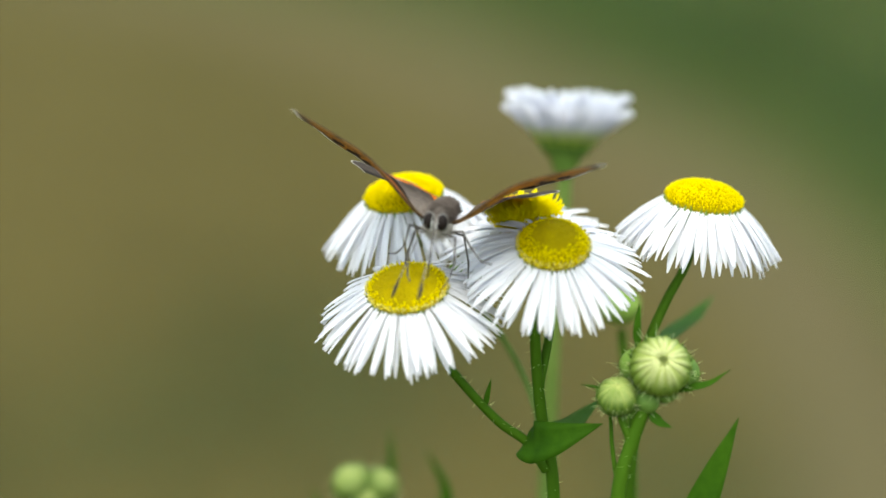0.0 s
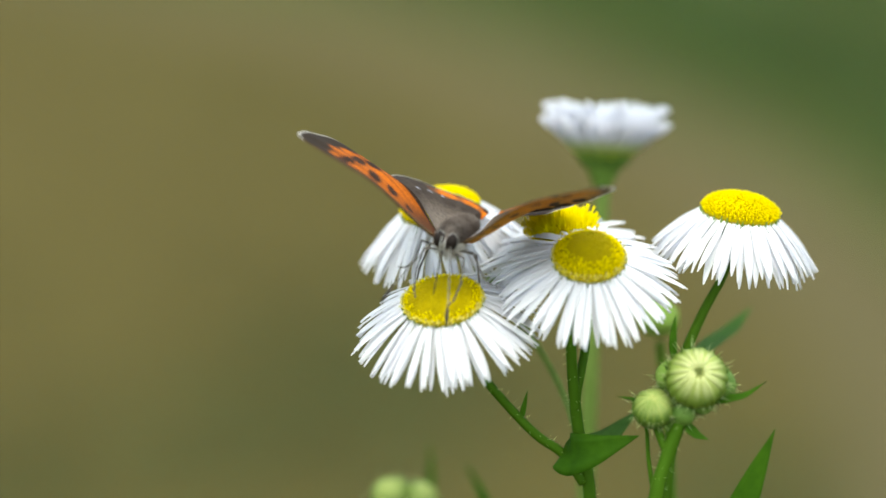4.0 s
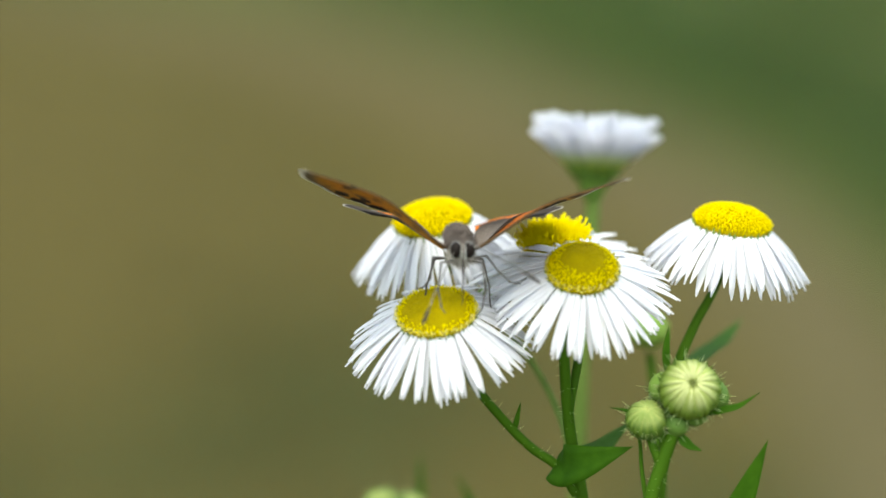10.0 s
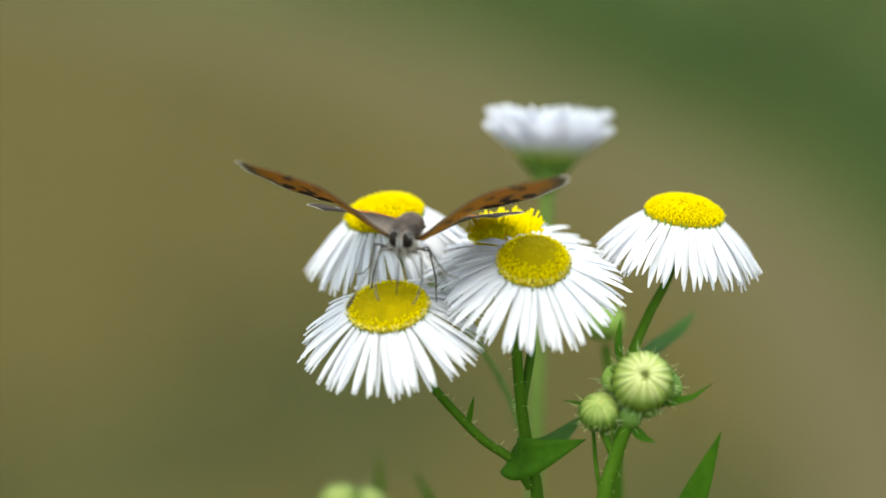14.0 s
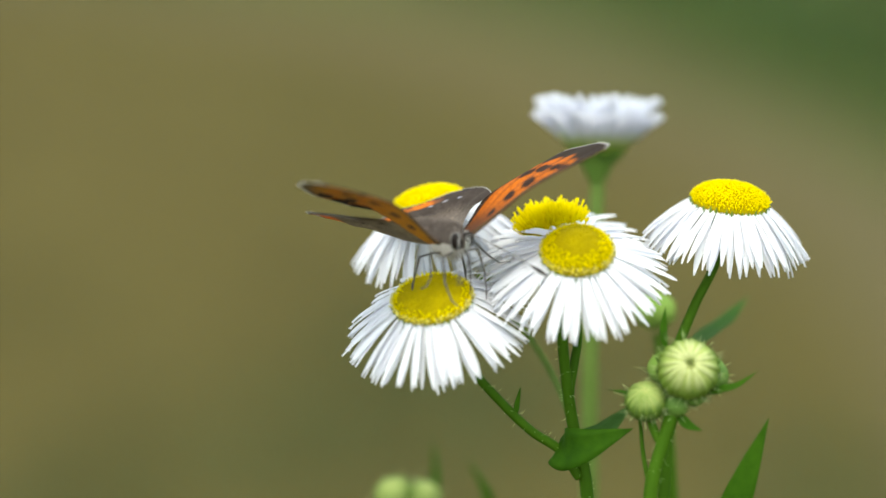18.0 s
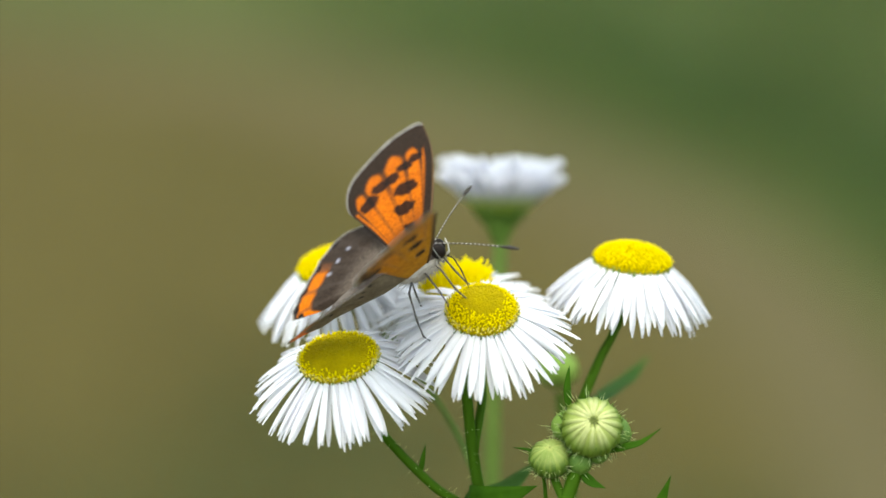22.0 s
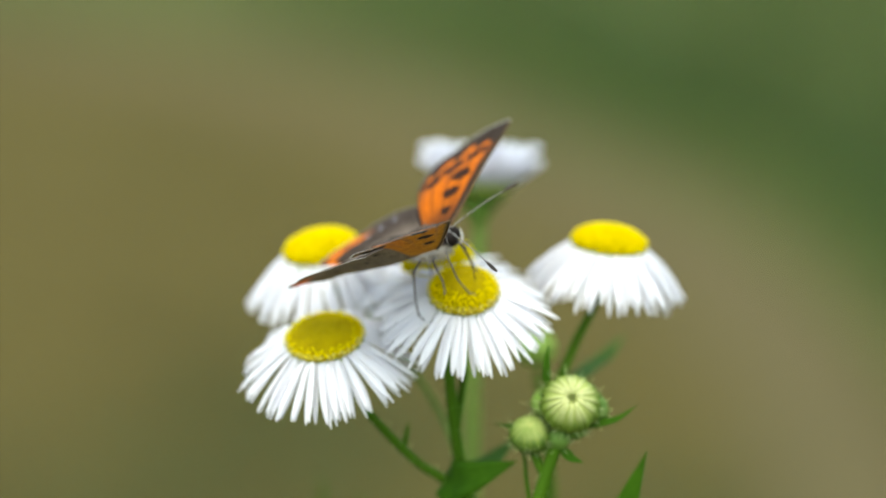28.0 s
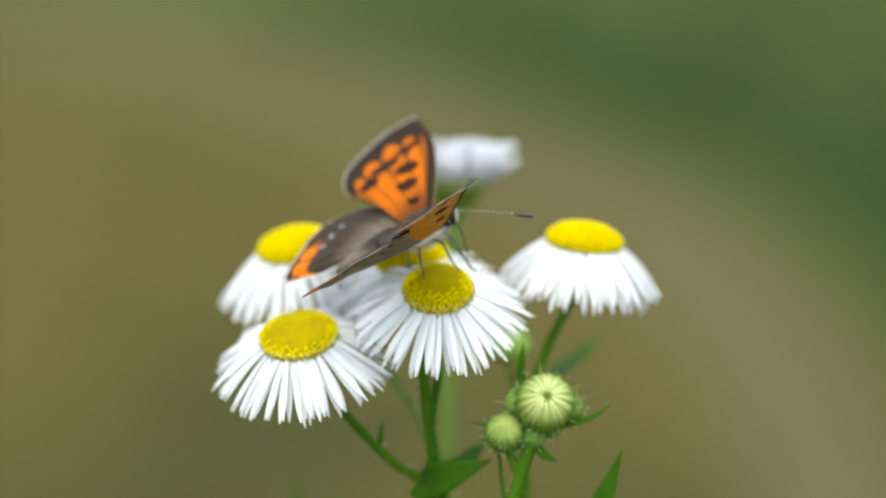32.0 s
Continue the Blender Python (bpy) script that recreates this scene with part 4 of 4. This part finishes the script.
def wing(name, parent, fore, side, label):
    """Two skins a hair apart, joined at the rim, with the scales' colours laid on them."""
    na, nb = (88, 76) if fore else (80, 66)
    v, f = [], []
    for skin in (0, 1):
        for j in range(nb + 1):
            b = j / nb
            for i in range(na + 1):
                a = i / na
                x, y, z = wing_point(fore, a, b)
                th = 0.035 * (1 - 0.8 * b) * (0 if i in (0, na) or j == nb else 1) + 0.004
                v.append(Vector((x, side * y, z + (-th if skin else th))) * MM)
                if side > 0:
                    SCALES[fore].append(wing_colour(fore, skin == 1, a, b, (x, y)))
    m = (na + 1) * (nb + 1)
    for j in range(nb):
        for i in range(na):
            q = j * (na + 1) + i
            quad = (q, q + na + 1, q + na + 2, q + 1)
            low = tuple(m + k for k in quad[::-1])
            if side > 0:
                quad, low = quad[::-1], low[::-1]
            f.append(quad[::-1])
            f.append(low[::-1])
    for i in range(na):
        q = nb * (na + 1) + i
        f.append((q, q + 1, m + q + 1, m + q))
    ob = mesh_object(name, v, f, WING, parent, label)
    attr = ob.data.color_attributes.new("scales", "FLOAT_COLOR", "POINT")
    attr.data.foreach_set("color", np.array(SCALES[fore], dtype=np.float32).ravel())
    return ob


def ellipsoid(centre, rx, ry, rz, rings=14, sides=20, verts=None, faces=None, rough=0.0):
    verts = [] if verts is None else verts
    faces = [] if faces is None else faces
    s = len(verts)
    for j in range(rings + 1):
        b = math.pi * (j / rings - 0.5) * 0.995
        for k in range(sides):
            a = 2 * math.pi * k / sides
            q = 1 + rough * noise.noise((j * 0.9, math.cos(a) * 3, math.sin(a) * 3))
            verts.append(Vector((centre[0] + rx * math.sin(b) * q, centre[1] + ry * math.cos(b) * math.cos(a) * q, centre[2] + rz * math.cos(b) * math.sin(a) * q)) * MM)
    for j in range(rings):
        for k in range(sides):
            a, b = s + j * sides + k, s + j * sides + (k + 1) % sides
            faces.append((a, b, b + sides, a + sides))
    return verts, faces


def fur(name, parent, shapes, count, low, high, mat, seed, upper=None, label=""):
    """Hair-thin tapering bristles leaning backwards off rounded shapes."""
    rnd = random.Random(seed)
    v, f = [], []
    for _ in range(count):
        c, r = rnd.choice(shapes)
        d = Vector((rnd.gauss(0, 1), rnd.gauss(0, 1), rnd.gauss(0, 1))).normalized()
        if upper is True and d.z < -0.1 or upper is False and d.z > -0.05:
            continue
        p = Vector((c[0] + d.x * r[0] * 0.97, c[1] + d.y * r[1] * 0.97, c[2] + d.z * r[2] * 0.97))
        g = rnd.uniform(low, high)
        tip = p + (d + Vector((-0.7, rnd.uniform(-.35, .35), rnd.uniform(-.3, .3)))).normalized() * g
        sweep([p * MM, (p.lerp(tip, 0.55) + d * 0.08 * g) * MM, tip * MM], [0.022 * MM, 0.018 * MM, 0.003 * MM], 3, v, f)
    return mesh_object(name, v, f, mat, parent, label)


fly = thing("butterfly", at(2, -2.6, 0.9), "small copper butterfly with orange black-spotted forewings feeding on the daisies", "butterfly")
fly.scale = (1.02, 1.02, 1.02)
THORAX, HEAD = ((0.3, 0, 0.0), (2.2, 1.1, 1.3)), ((2.4, 0, -0.15), (0.6, 0.5, 0.64))
tv, tf = ellipsoid(*THORAX[:1], *THORAX[1], rough=0.06)
mesh_object("thorax", tv, tf, FUR, fly, "grey-brown furry thorax")
av, af = [], []
sweep([Vector(p) * MM for p in ((-1.2, 0, 0.15), (-2.6, 0, 0.25), (-4.6, 0, 0.2), (-6.2, 0, 0.15), (-7.4, 0, 0.1), (-8.0, 0, 0.05))],
      [r * MM for r in (0.95, 0.9, 0.82, 0.66, 0.42, 0.1)], 18, av, af)
mesh_object("abdomen", av, af, FUR, fly, "grey-brown tapering abdomen")
uv, uf = ellipsoid((0.4, 0, -0.5), 2.0, 1.12, 1.1, rough=0.08)
ellipsoid((-3.6, 0, -0.1), 3.0, 0.7, 0.7, 14, 20, uv, uf, 0.05)
mesh_object("underside", uv, uf, FUR_PALE, fly, "pale grey underside")
hv, hf = ellipsoid(*HEAD[:1], *HEAD[1], rough=0.04)
head = mesh_object("head", hv, hf, FUR, fly, "small head with white-edged dark eyes")
for sgn in (1, -1):
    ev, ef = ellipsoid((2.74, 0.54 * sgn, 0.0), 0.64, 0.5, 0.7, 18, 26)
    mesh_object("eye", ev, ef, EYE, head, "glossy black eye")
    rv, rf = [], []
    ring = [Vector((2.62, (0.54 + 0.51 * math.cos(k / 20 * 2 * math.pi)) * sgn, 0.72 * math.sin(k / 20 * 2 * math.pi))) * MM for k in range(21)]
    sweep(ring, [0.026 * MM] * 21, 5, rv, rf)
    mesh_object("eye_ring", rv, rf, RING, head, "white scales round the eye")
    pv, pf = [], []
    sweep([Vector(p) * MM for p in ((2.95, 0.12 * sgn, -0.8), (3.4, 0.16 * sgn, -0.7), (3.66, 0.15 * sgn, -0.1), (3.72, 0.16 * sgn, 0.5))],
          [r * MM for r in (0.06, 0.065, 0.05, 0.015)], 7, pv, pf)
    mesh_object("palp", pv, pf, PALE_RING, head, "upturned white palp")
bv, bf = [], []
sweep([Vector(p) * MM for p in ((3.0, 0, -0.7), (3.35, 0.02, -1.4), (3.3, 0.05, -2.6), (3.1, 0.02, -3.8), (2.9, 0.0, -4.6))], [r * MM for r in (0.1, 0.075, 0.06, 0.055, 0.04)], 6, bv, bf)
mesh_object("proboscis", bv, bf, DARK, head, "thin dark feeding tube")
fur("back_fur", fly, [THORAX, ((-3.0, 0, 0.25), (2.4, 0.92, 0.95))], 5200, 0.22, 0.6, FUR, 51, True, "grey-brown hairs on the back")
fur("belly_fur", fly, [((0.4, 0, -0.5), (2.0, 1.12, 1.1)), ((1.6, 0, -0.5), (0.9, 0.8, 0.8))], 900, 0.3, 0.75, FUR_PALE, 52, False, "pale hairs underneath")
VEIN = mottled("brown_wing_vein", (0.05, 0.03, 0.016), (0.11, 0.065, 0.03), 900, 0.7, 0.1)


def costa(parent, side):
    """The stiff brown vein along a forewing's leading edge."""
    line = [Vector((x, side * y, z)) * MM for x, y, z in (wing_point(True, 0.0, k / 30) for k in range(31))]
    v, f = sweep(line, [(0.15 - 0.11 * k / 30) * MM for k in range(31)], 7)
    mesh_object("leading_vein", v, f, VEIN, parent, "brown vein along the leading edge")


WINGS = {}
for sgn, tag in ((1, "near"), (-1, "far")):
    WINGS["fore", sgn] = wing("forewing", fly, True, sgn, "orange forewing with black spots and dark border")
    costa(WINGS["fore", sgn], sgn)
    WINGS["hind", sgn] = wing("hindwing", fly, False, sgn, "grey-brown hindwing with orange band and pale spots")


def antenna(sgn):
    """Lies along +x from its root; a ringed shaft with a dark club."""
    line = [Vector((x, 0, 0.18 * math.sin(x / 7.6 * math.pi))) * MM for x in np.linspace(0, 7.6, 39)]
    v, f = sweep(line, [(0.052 if i < 30 else 0.052 + 0.11 * math.sin((i - 30) / 8.6 * math.pi) ** 0.8) * MM for i in range(39)], 8)
    ob = mesh_object("antenna", v, f, [DARK, RING], fly, "black antenna with white rings and a dark club")
    for n, p in enumerate(ob.data.polygons):
        p.material_index = 1 if n < 8 * 29 and (n // 8) % 2 == 0 and n % 8 in (0, 1, 2, 7) else 0
    return ob


ANTENNA = {sgn: antenna(sgn) for sgn in (1, -1)}


def leg(sgn, points):
    v, f = [], []
    pts = [Vector((p[0], p[1] * sgn, p[2])) * MM for p in points]
    line = []
    for a, b in zip(pts, pts[1:]):
        line += [a.lerp(b, k / 4) for k in range(4)]
    line.append(pts[-1])
    n = len(line)
    sweep(line, [(0.1 - 0.05 * i / n + (0.02 if i % 4 == 0 else 0)) * MM for i in range(n)], 6, v, f)
    mesh_object("leg", v, f, CHITIN, fly, "thin grey jointed leg")


for sgn in (1, -1):
    leg(sgn, [(1.9, 0.5, -1.0), (2.3, 1.7, -1.1), (2.4, 1.95, -3.2), (2.7, 1.7, -4.7), (3.0, 1.4, -5.2)])
    leg(sgn, [(-0.6, 0.7, -1.1), (-1.0, 2.0, -1.3), (-1.7, 2.6, -3.6), (-2.0, 2.7, -5.0), (-1.7, 2.8, -5.6)])
leg(1, [(0.8, 0.7, -1.0), (1.2, 2.1, -0.7), (1.4, 3.1, -2.0), (1.6, 4.0, -2.8), (1.8, 4.9, -2.9)])
leg(-1, [(0.8, 0.7, -1.0), (1.2, 2.3, -0.8), (1.3, 2.5, -2.6), (1.4, 3.1, -3.3), (1.5, 3.7, -3.4)])


# ================= movement =================
def motions():
    # seconds; place in plan millimetres; turn, nose-down tilt and lean of the body; then for either side
    # lift, feathering and sweep of the forewing and of the hindwing
    flight = [
        (0.0, 2.89, -2.20, 1.29, -99.1, -11.4, -4.9, 24.8, -0.7, -0.2, 18.9, 1.3, -0.5, 26.4, 4.7, -2.8, 18.8, 2.2, -0.0),
        (1.0, 1.55, -2.43, 0.94, -94.5, -8.5, -7.8, 24.5, 1.8, 0.8, 20.8, -0.2, 1.2, 28.0, -2.7, -2.7, 21.4, -2.2, 11.4),
        (2.0, 1.57, -1.90, 0.60, -96.7, -9.1, -8.4, 25.2, 1.8, 1.8, 19.6, -2.2, 3.3, 26.7, -3.3, -3.3, 18.2, -1.3, 9.0),
        (4.5, 0.87, -2.13, 0.73, -104.6, -8.9, -10.0, 30.6, 2.4, 0.0, 26.6, -1.8, 2.1, 21.4, -3.1, -3.3, 14.0, -1.7, 10.4),
        (5.0, 0.64, -2.33, 0.52, -104.2, -6.0, -9.2, 31.8, 2.7, -0.0, 27.9, -1.7, 1.8, 22.9, -2.5, -3.2, 15.2, -1.8, 10.7),
        (5.5, 0.30, -2.91, 0.75, -102.7, -3.4, -8.2, 31.1, 3.5, 0.5, 27.1, 0.2, 2.6, 23.9, -0.6, -3.8, 15.6, -0.5, 12.2),
        (6.0, 0.64, -3.45, 0.89, -105.9, -2.4, -8.0, 30.6, 4.4, 1.4, 26.1, 2.0, 3.3, 23.3, 0.9, -4.8, 13.7, 0.8, 13.7),
        (6.5, 0.37, -3.09, 0.95, -101.4, -2.5, -7.8, 29.3, 3.3, 1.1, 24.3, 0.7, 3.4, 23.4, -0.7, -3.7, 15.3, -0.1, 12.8),
        (7.0, 0.64, -2.85, 0.48, -100.5, -5.5, -7.9, 29.2, 2.5, 1.5, 23.5, -0.5, 3.4, 22.5, -2.3, -3.1, 14.7, -0.9, 11.9),
        (7.5, 1.04, -3.19, 1.00, -96.2, -4.0, -5.2, 27.7, 3.2, 0.0, 22.5, 0.6, 3.0, 23.6, -1.9, -2.5, 16.2, -0.6, 12.3),
        (8.0, 1.12, -3.62, 1.16, -91.1, -5.5, -4.0, 25.3, 3.9, -0.6, 21.1, 1.7, 2.6, 24.2, -1.2, -2.3, 16.4, -0.3, 12.6),
        (8.5, 1.45, -2.80, 1.03, -88.6, -8.5, -3.5, 25.9, 0.1, -0.1, 20.8, -2.1, 1.5, 25.0, -3.5, -0.8, 18.7, -2.4, 8.8),
        (9.0, 1.40, -2.08, 0.24, -86.7, -12.2, -3.7, 26.5, -3.5, 1.4, 20.6, -6.0, 0.5, 25.5, -5.3, 0.7, 20.0, -4.5, 5.1),
        (9.5, 1.81, -2.38, 1.02, -86.0, -10.6, -2.1, 23.4, -1.0, -0.4, 18.6, -1.6, -0.3, 24.2, -0.7, 0.5, 18.8, -1.2, -0.1),
        (10.0, 2.07, -2.72, 1.17, -85.9, -10.2, -0.4, 20.5, 1.8, -1.2, 16.3, 2.8, -1.1, 22.1, 4.2, 0.6, 16.4, 2.2, -5.3),
        (10.5, 1.98, -2.00, 1.03, -83.9, -12.2, -0.2, 18.9, -0.5, 0.1, 14.8, -0.5, -3.8, 22.7, -0.4, 0.7, 17.6, 0.9, -3.9),
        (11.0, 1.65, -1.38, 0.31, -80.1, -17.5, -0.5, 18.1, -2.5, 2.4, 13.7, -3.7, -6.6, 25.2, -4.4, 1.3, 20.2, -0.3, -2.5),
        (11.5, 1.87, -1.24, 1.00, -82.7, -14.4, 0.9, 17.6, -1.4, 0.5, 13.8, -2.8, -5.8, 23.8, -3.4, 0.2, 19.3, -0.2, -1.0),
        (12.0, 1.49, -1.34, 0.34, -81.1, -15.0, 0.4, 17.0, 0.2, -0.9, 12.1, -1.9, -5.1, 25.1, -0.8, -0.7, 19.1, -0.1, 0.6),
        (12.5, 1.89, -1.59, 1.00, -81.8, -10.3, -0.9, 18.3, -0.3, 0.2, 13.8, -0.3, -3.3, 22.2, -0.1, -0.1, 17.4, 0.3, -0.4),
        (13.0, 1.73, -1.99, 0.76, -83.9, -11.7, -2.8, 20.0, 0.1, 1.7, 14.2, 1.3, -1.6, 19.1, 2.4, 0.5, 13.3, 0.6, -1.4),
        (13.5, 1.42, -2.35, 1.62, -87.6, -9.5, -3.2, 19.8, 2.1, 0.5, 12.9, 1.9, -0.7, 17.3, 4.1, -1.4, 10.3, 1.9, -0.6),
        (14.0, 1.63, -2.74, 1.58, -97.4, -10.7, -2.8, 21.4, 4.9, -0.0, 12.7, 2.5, 0.1, 15.6, 7.0, -3.0, 6.7, 3.2, 0.1),
        (14.5, 1.70, -2.38, 1.32, -102.0, -6.6, -3.4, 24.0, 1.2, 2.1, 16.1, 1.4, -0.1, 18.8, -0.1, -0.7, 15.4, 1.1, 0.7),
        (16.5, 0.82, -3.14, 1.11, -86.2, -8.0, 0.3, 21.4, -1.7, 1.6, 16.5, 4.0, -3.3, 21.5, 3.1, -1.8, 14.1, 1.9, 0.6),
        (17.0, 1.22, -3.53, 1.03, -74.6, -5.7, -0.9, 21.0, 2.7, -8.4, 12.2, 5.7, 11.4, 20.6, 4.0, 1.0, 19.6, 1.1, 0.7),
        (17.5, 2.04, -3.65, 1.08, -69.1, -2.7, 0.2, 24.1, 3.0, -9.9, 9.0, 4.6, 11.6, 20.7, 5.5, 3.6, 14.2, 5.1, -12.2),
        (18.0, 1.30, -2.28, 0.45, -56.1, -10.4, 0.8, 22.7, 2.2, -15.4, 14.1, 0.2, 7.1, 27.7, -5.5, 6.5, 20.5, -0.1, -9.6),
        (18.5, 1.27, -2.28, 0.49, -51.7, -11.0, 2.6, 23.8, 0.1, -13.5, 9.5, 1.0, 0.2, 26.9, 0.6, 5.3, 20.2, 1.9, -12.1),
        (19.0, 1.71, -2.64, 0.84, -40.0, -8.7, 2.5, 22.1, 0.9, -11.0, 7.4, 1.8, -3.6, 28.1, 4.2, -0.5, 18.1, 2.4, -8.5),
        (19.5, 3.16, -2.65, 0.86, -25.3, -10.0, 2.5, 22.1, -2.2, -1.6, 11.1, 3.0, -6.3, 29.3, 2.8, -2.0, 19.8, 2.6, -3.7),
        (20.0, 4.81, -2.52, 0.93, -12.2, -17.2, 3.2, 27.6, 0.7, 1.0, 17.0, 0.6, -1.5, 32.0, 5.4, -1.7, 22.8, 0.5, 2.3),
        (20.5, 5.05, -2.00, 2.47, -11.6, -28.7, 3.8, 24.4, -2.4, 2.6, 14.8, 1.2, -1.8, 27.3, 4.4, -2.5, 18.4, 0.5, 5.2),
        (21.0, 5.46, -1.80, 2.67, -9.3, -29.8, 5.6, 25.1, -4.5, 4.0, 15.1, 1.7, -2.0, 26.5, 3.4, -3.2, 17.8, 0.5, 8.2),
        (21.5, 6.01, -1.61, 3.02, -4.0, -32.5, 5.3, 21.0, -6.7, 5.5, 9.8, 2.2, -2.2, 27.3, 2.8, -3.9, 18.9, 0.6, 11.2),
        (22.0, 6.37, -1.56, 2.96, -3.4, -32.4, 7.3, 20.1, -6.8, 4.1, 13.6, 3.9, -2.6, 26.8, 2.5, -3.5, 22.5, 1.9, 7.1),
        (23.0, 7.31, -2.01, 2.88, -12.7, -31.9, 13.6, 22.4, -2.5, 2.5, 10.3, 1.2, -1.4, 25.7, 1.3, -7.3, 18.8, 0.8, 14.7),
        (24.0, 7.33, -2.97, 2.94, -16.0, -28.9, 15.3, 16.5, 3.0, 0.2, 4.8, 2.3, -4.1, 25.3, -1.9, -7.5, 22.9, 1.6, 8.5),
        (24.5, 7.89, -3.22, 3.25, -21.1, -25.8, 15.6, 13.8, 3.7, -0.8, 4.7, 3.6, -5.1, 24.7, -2.0, -5.1, 24.0, 2.7, 3.0),
        (25.0, 7.09, -3.41, 3.03, -27.7, -22.4, 15.6, 14.6, 7.8, -3.1, 2.6, 4.8, -6.1, 25.3, -1.7, -2.7, 25.6, 3.8, -2.5),
        (25.5, 7.66, -3.22, 3.53, -22.1, -26.2, 13.0, 8.0, 4.4, -2.0, -0.7, 4.7, -5.9, 24.3, -2.0, -3.5, 24.6, 3.5, -1.9),
        (27.5, 9.19, -3.12, 3.96, -15.7, -21.7, 11.5, 7.1, 3.1, -1.9, -0.1, 4.5, -4.9, 25.2, -3.4, -6.4, 25.5, 2.5, 0.8),
        (28.0, 8.95, -3.12, 3.68, -19.9, -20.7, 11.6, 6.9, 4.4, -2.2, -1.3, 4.5, -4.7, 24.5, -4.1, -7.1, 24.7, 2.2, 1.4),
        (28.5, 9.95, -2.95, 3.94, -16.4, -17.9, 10.3, 4.8, 5.0, -0.0, -1.5, 2.8, -4.5, 24.4, -3.8, -6.4, 25.1, 1.1, 3.0),
        (29.0, 10.44, -2.78, 3.44, -15.9, -18.3, 10.0, 6.8, 7.3, 1.9, 0.8, 1.2, -4.3, 24.6, -3.8, -5.6, 25.8, -0.0, 4.5),
        (29.5, 10.54, -2.13, 3.97, -9.4, -21.4, 8.9, 7.7, 3.1, 2.5, 1.3, 2.1, -4.1, 25.0, -1.5, -4.2, 26.4, 0.8, 3.9),
        (30.0, 10.53, -1.52, 3.81, -3.6, -22.8, 8.2, 8.4, -0.4, 3.5, 1.5, 2.9, -3.8, 25.1, 0.4, -2.7, 26.8, 1.6, 3.3),
        (30.5, 10.41, -1.37, 4.22, -3.2, -23.3, 6.9, 7.7, 0.1, 2.5, 0.6, 2.8, -3.5, 25.0, 1.1, -0.9, 27.0, 2.3, 0.5),
        (31.0, 10.70, -1.21, 3.94, 3.0, -23.5, 5.9, 7.9, 0.9, 2.2, 1.5, 2.6, -3.3, 26.7, 1.7, 1.0, 28.9, 2.9, -2.4),
        (31.5, 10.49, -1.07, 4.37, 5.7, -23.6, 4.7, 7.4, -0.5, 1.7, -0.2, 2.2, -2.1, 26.9, 0.6, 2.4, 28.0, 3.0, -3.5),
        (32.0, 10.75, -1.05, 4.06, 13.2, -22.9, 5.0, 7.6, -1.9, 1.8, -0.8, 1.8, -1.0, 29.1, -0.4, 3.8, 28.9, 3.0, -4.6),
    ]
    walk(fly, [(t, pose(*at(x, y, z), lean, tilt, turn)) for t, x, y, z, turn, tilt, lean, *_ in flight])
    for sgn, first in ((1, 7), (-1, 13)):
        hinge = (0.4 * MM, 0.9 * MM * sgn, 0.8 * MM)
        for kind, k in (("fore", first), ("hind", first + 3)):
            walk(WINGS[kind, sgn], [(row[0], pose(*hinge, sgn * row[k]) @ pose(0, 0, 0, 0, -row[k + 1], sgn * row[k + 2])) for row in flight])
    feel = {1: [(0.0, -5, -61), (6.0, 47, -67), (7.0, 44, -32), (8.0, 69, -54), (9.0, 60, -39), (11.0, 50, -12), (12.0, 48, -11), (13.0, 47, -16), (14.0, 38, -23), (16.5, 64, -63), (17.0, 66, -33), (17.5, 53, -45), (18.0, 51, -35), (18.5, 35, 5), (19.0, 21, 7), (20.0, 61, -6), (21.0, 62, 1), (23.0, 56, -5), (24.0, 53, -41), (25.0, 63, -9), (25.5, 60, -10), (27.5, 54, -2), (28.0, 52, -1), (28.5, 53, -1), (29.0, 51, -5), (29.5, 60, -15), (30.0, 66, -44), (30.5, 58, -25), (31.0, 59, -16), (31.5, 61, -11), (32.0, 57, -13)],
            -1: [(0.0, -59, -70), (6.0, -55, -47), (7.0, -45, -43), (9.0, -64, -76), (11.0, -40, -32), (12.0, -39, -26), (13.0, -82, -64), (14.0, -67, -60), (17.5, -22, -28), (18.0, -35, -23), (19.0, -22, -34), (19.5, -21, -38), (20.0, -18, -34), (21.0, -24, -23), (23.0, -36, -25), (24.0, -55, -36), (25.0, -60, -16), (25.5, -61, -14), (27.5, -60, -12), (28.0, -48, -19), (28.5, -47, -17), (29.0, -39, -39), (29.5, -36, -39), (30.0, -39, -57), (30.5, -34, -35), (31.0, -32, -26), (31.5, -33, -17), (32.0, -33, -17)]}
    for sgn in (1, -1):
        walk(ANTENNA[sgn], [(t, pose(2.9 * MM, 0.3 * MM * sgn, 0.66 * MM, 0, -el, az)) for t, az, el in feel[sgn]])


motions()
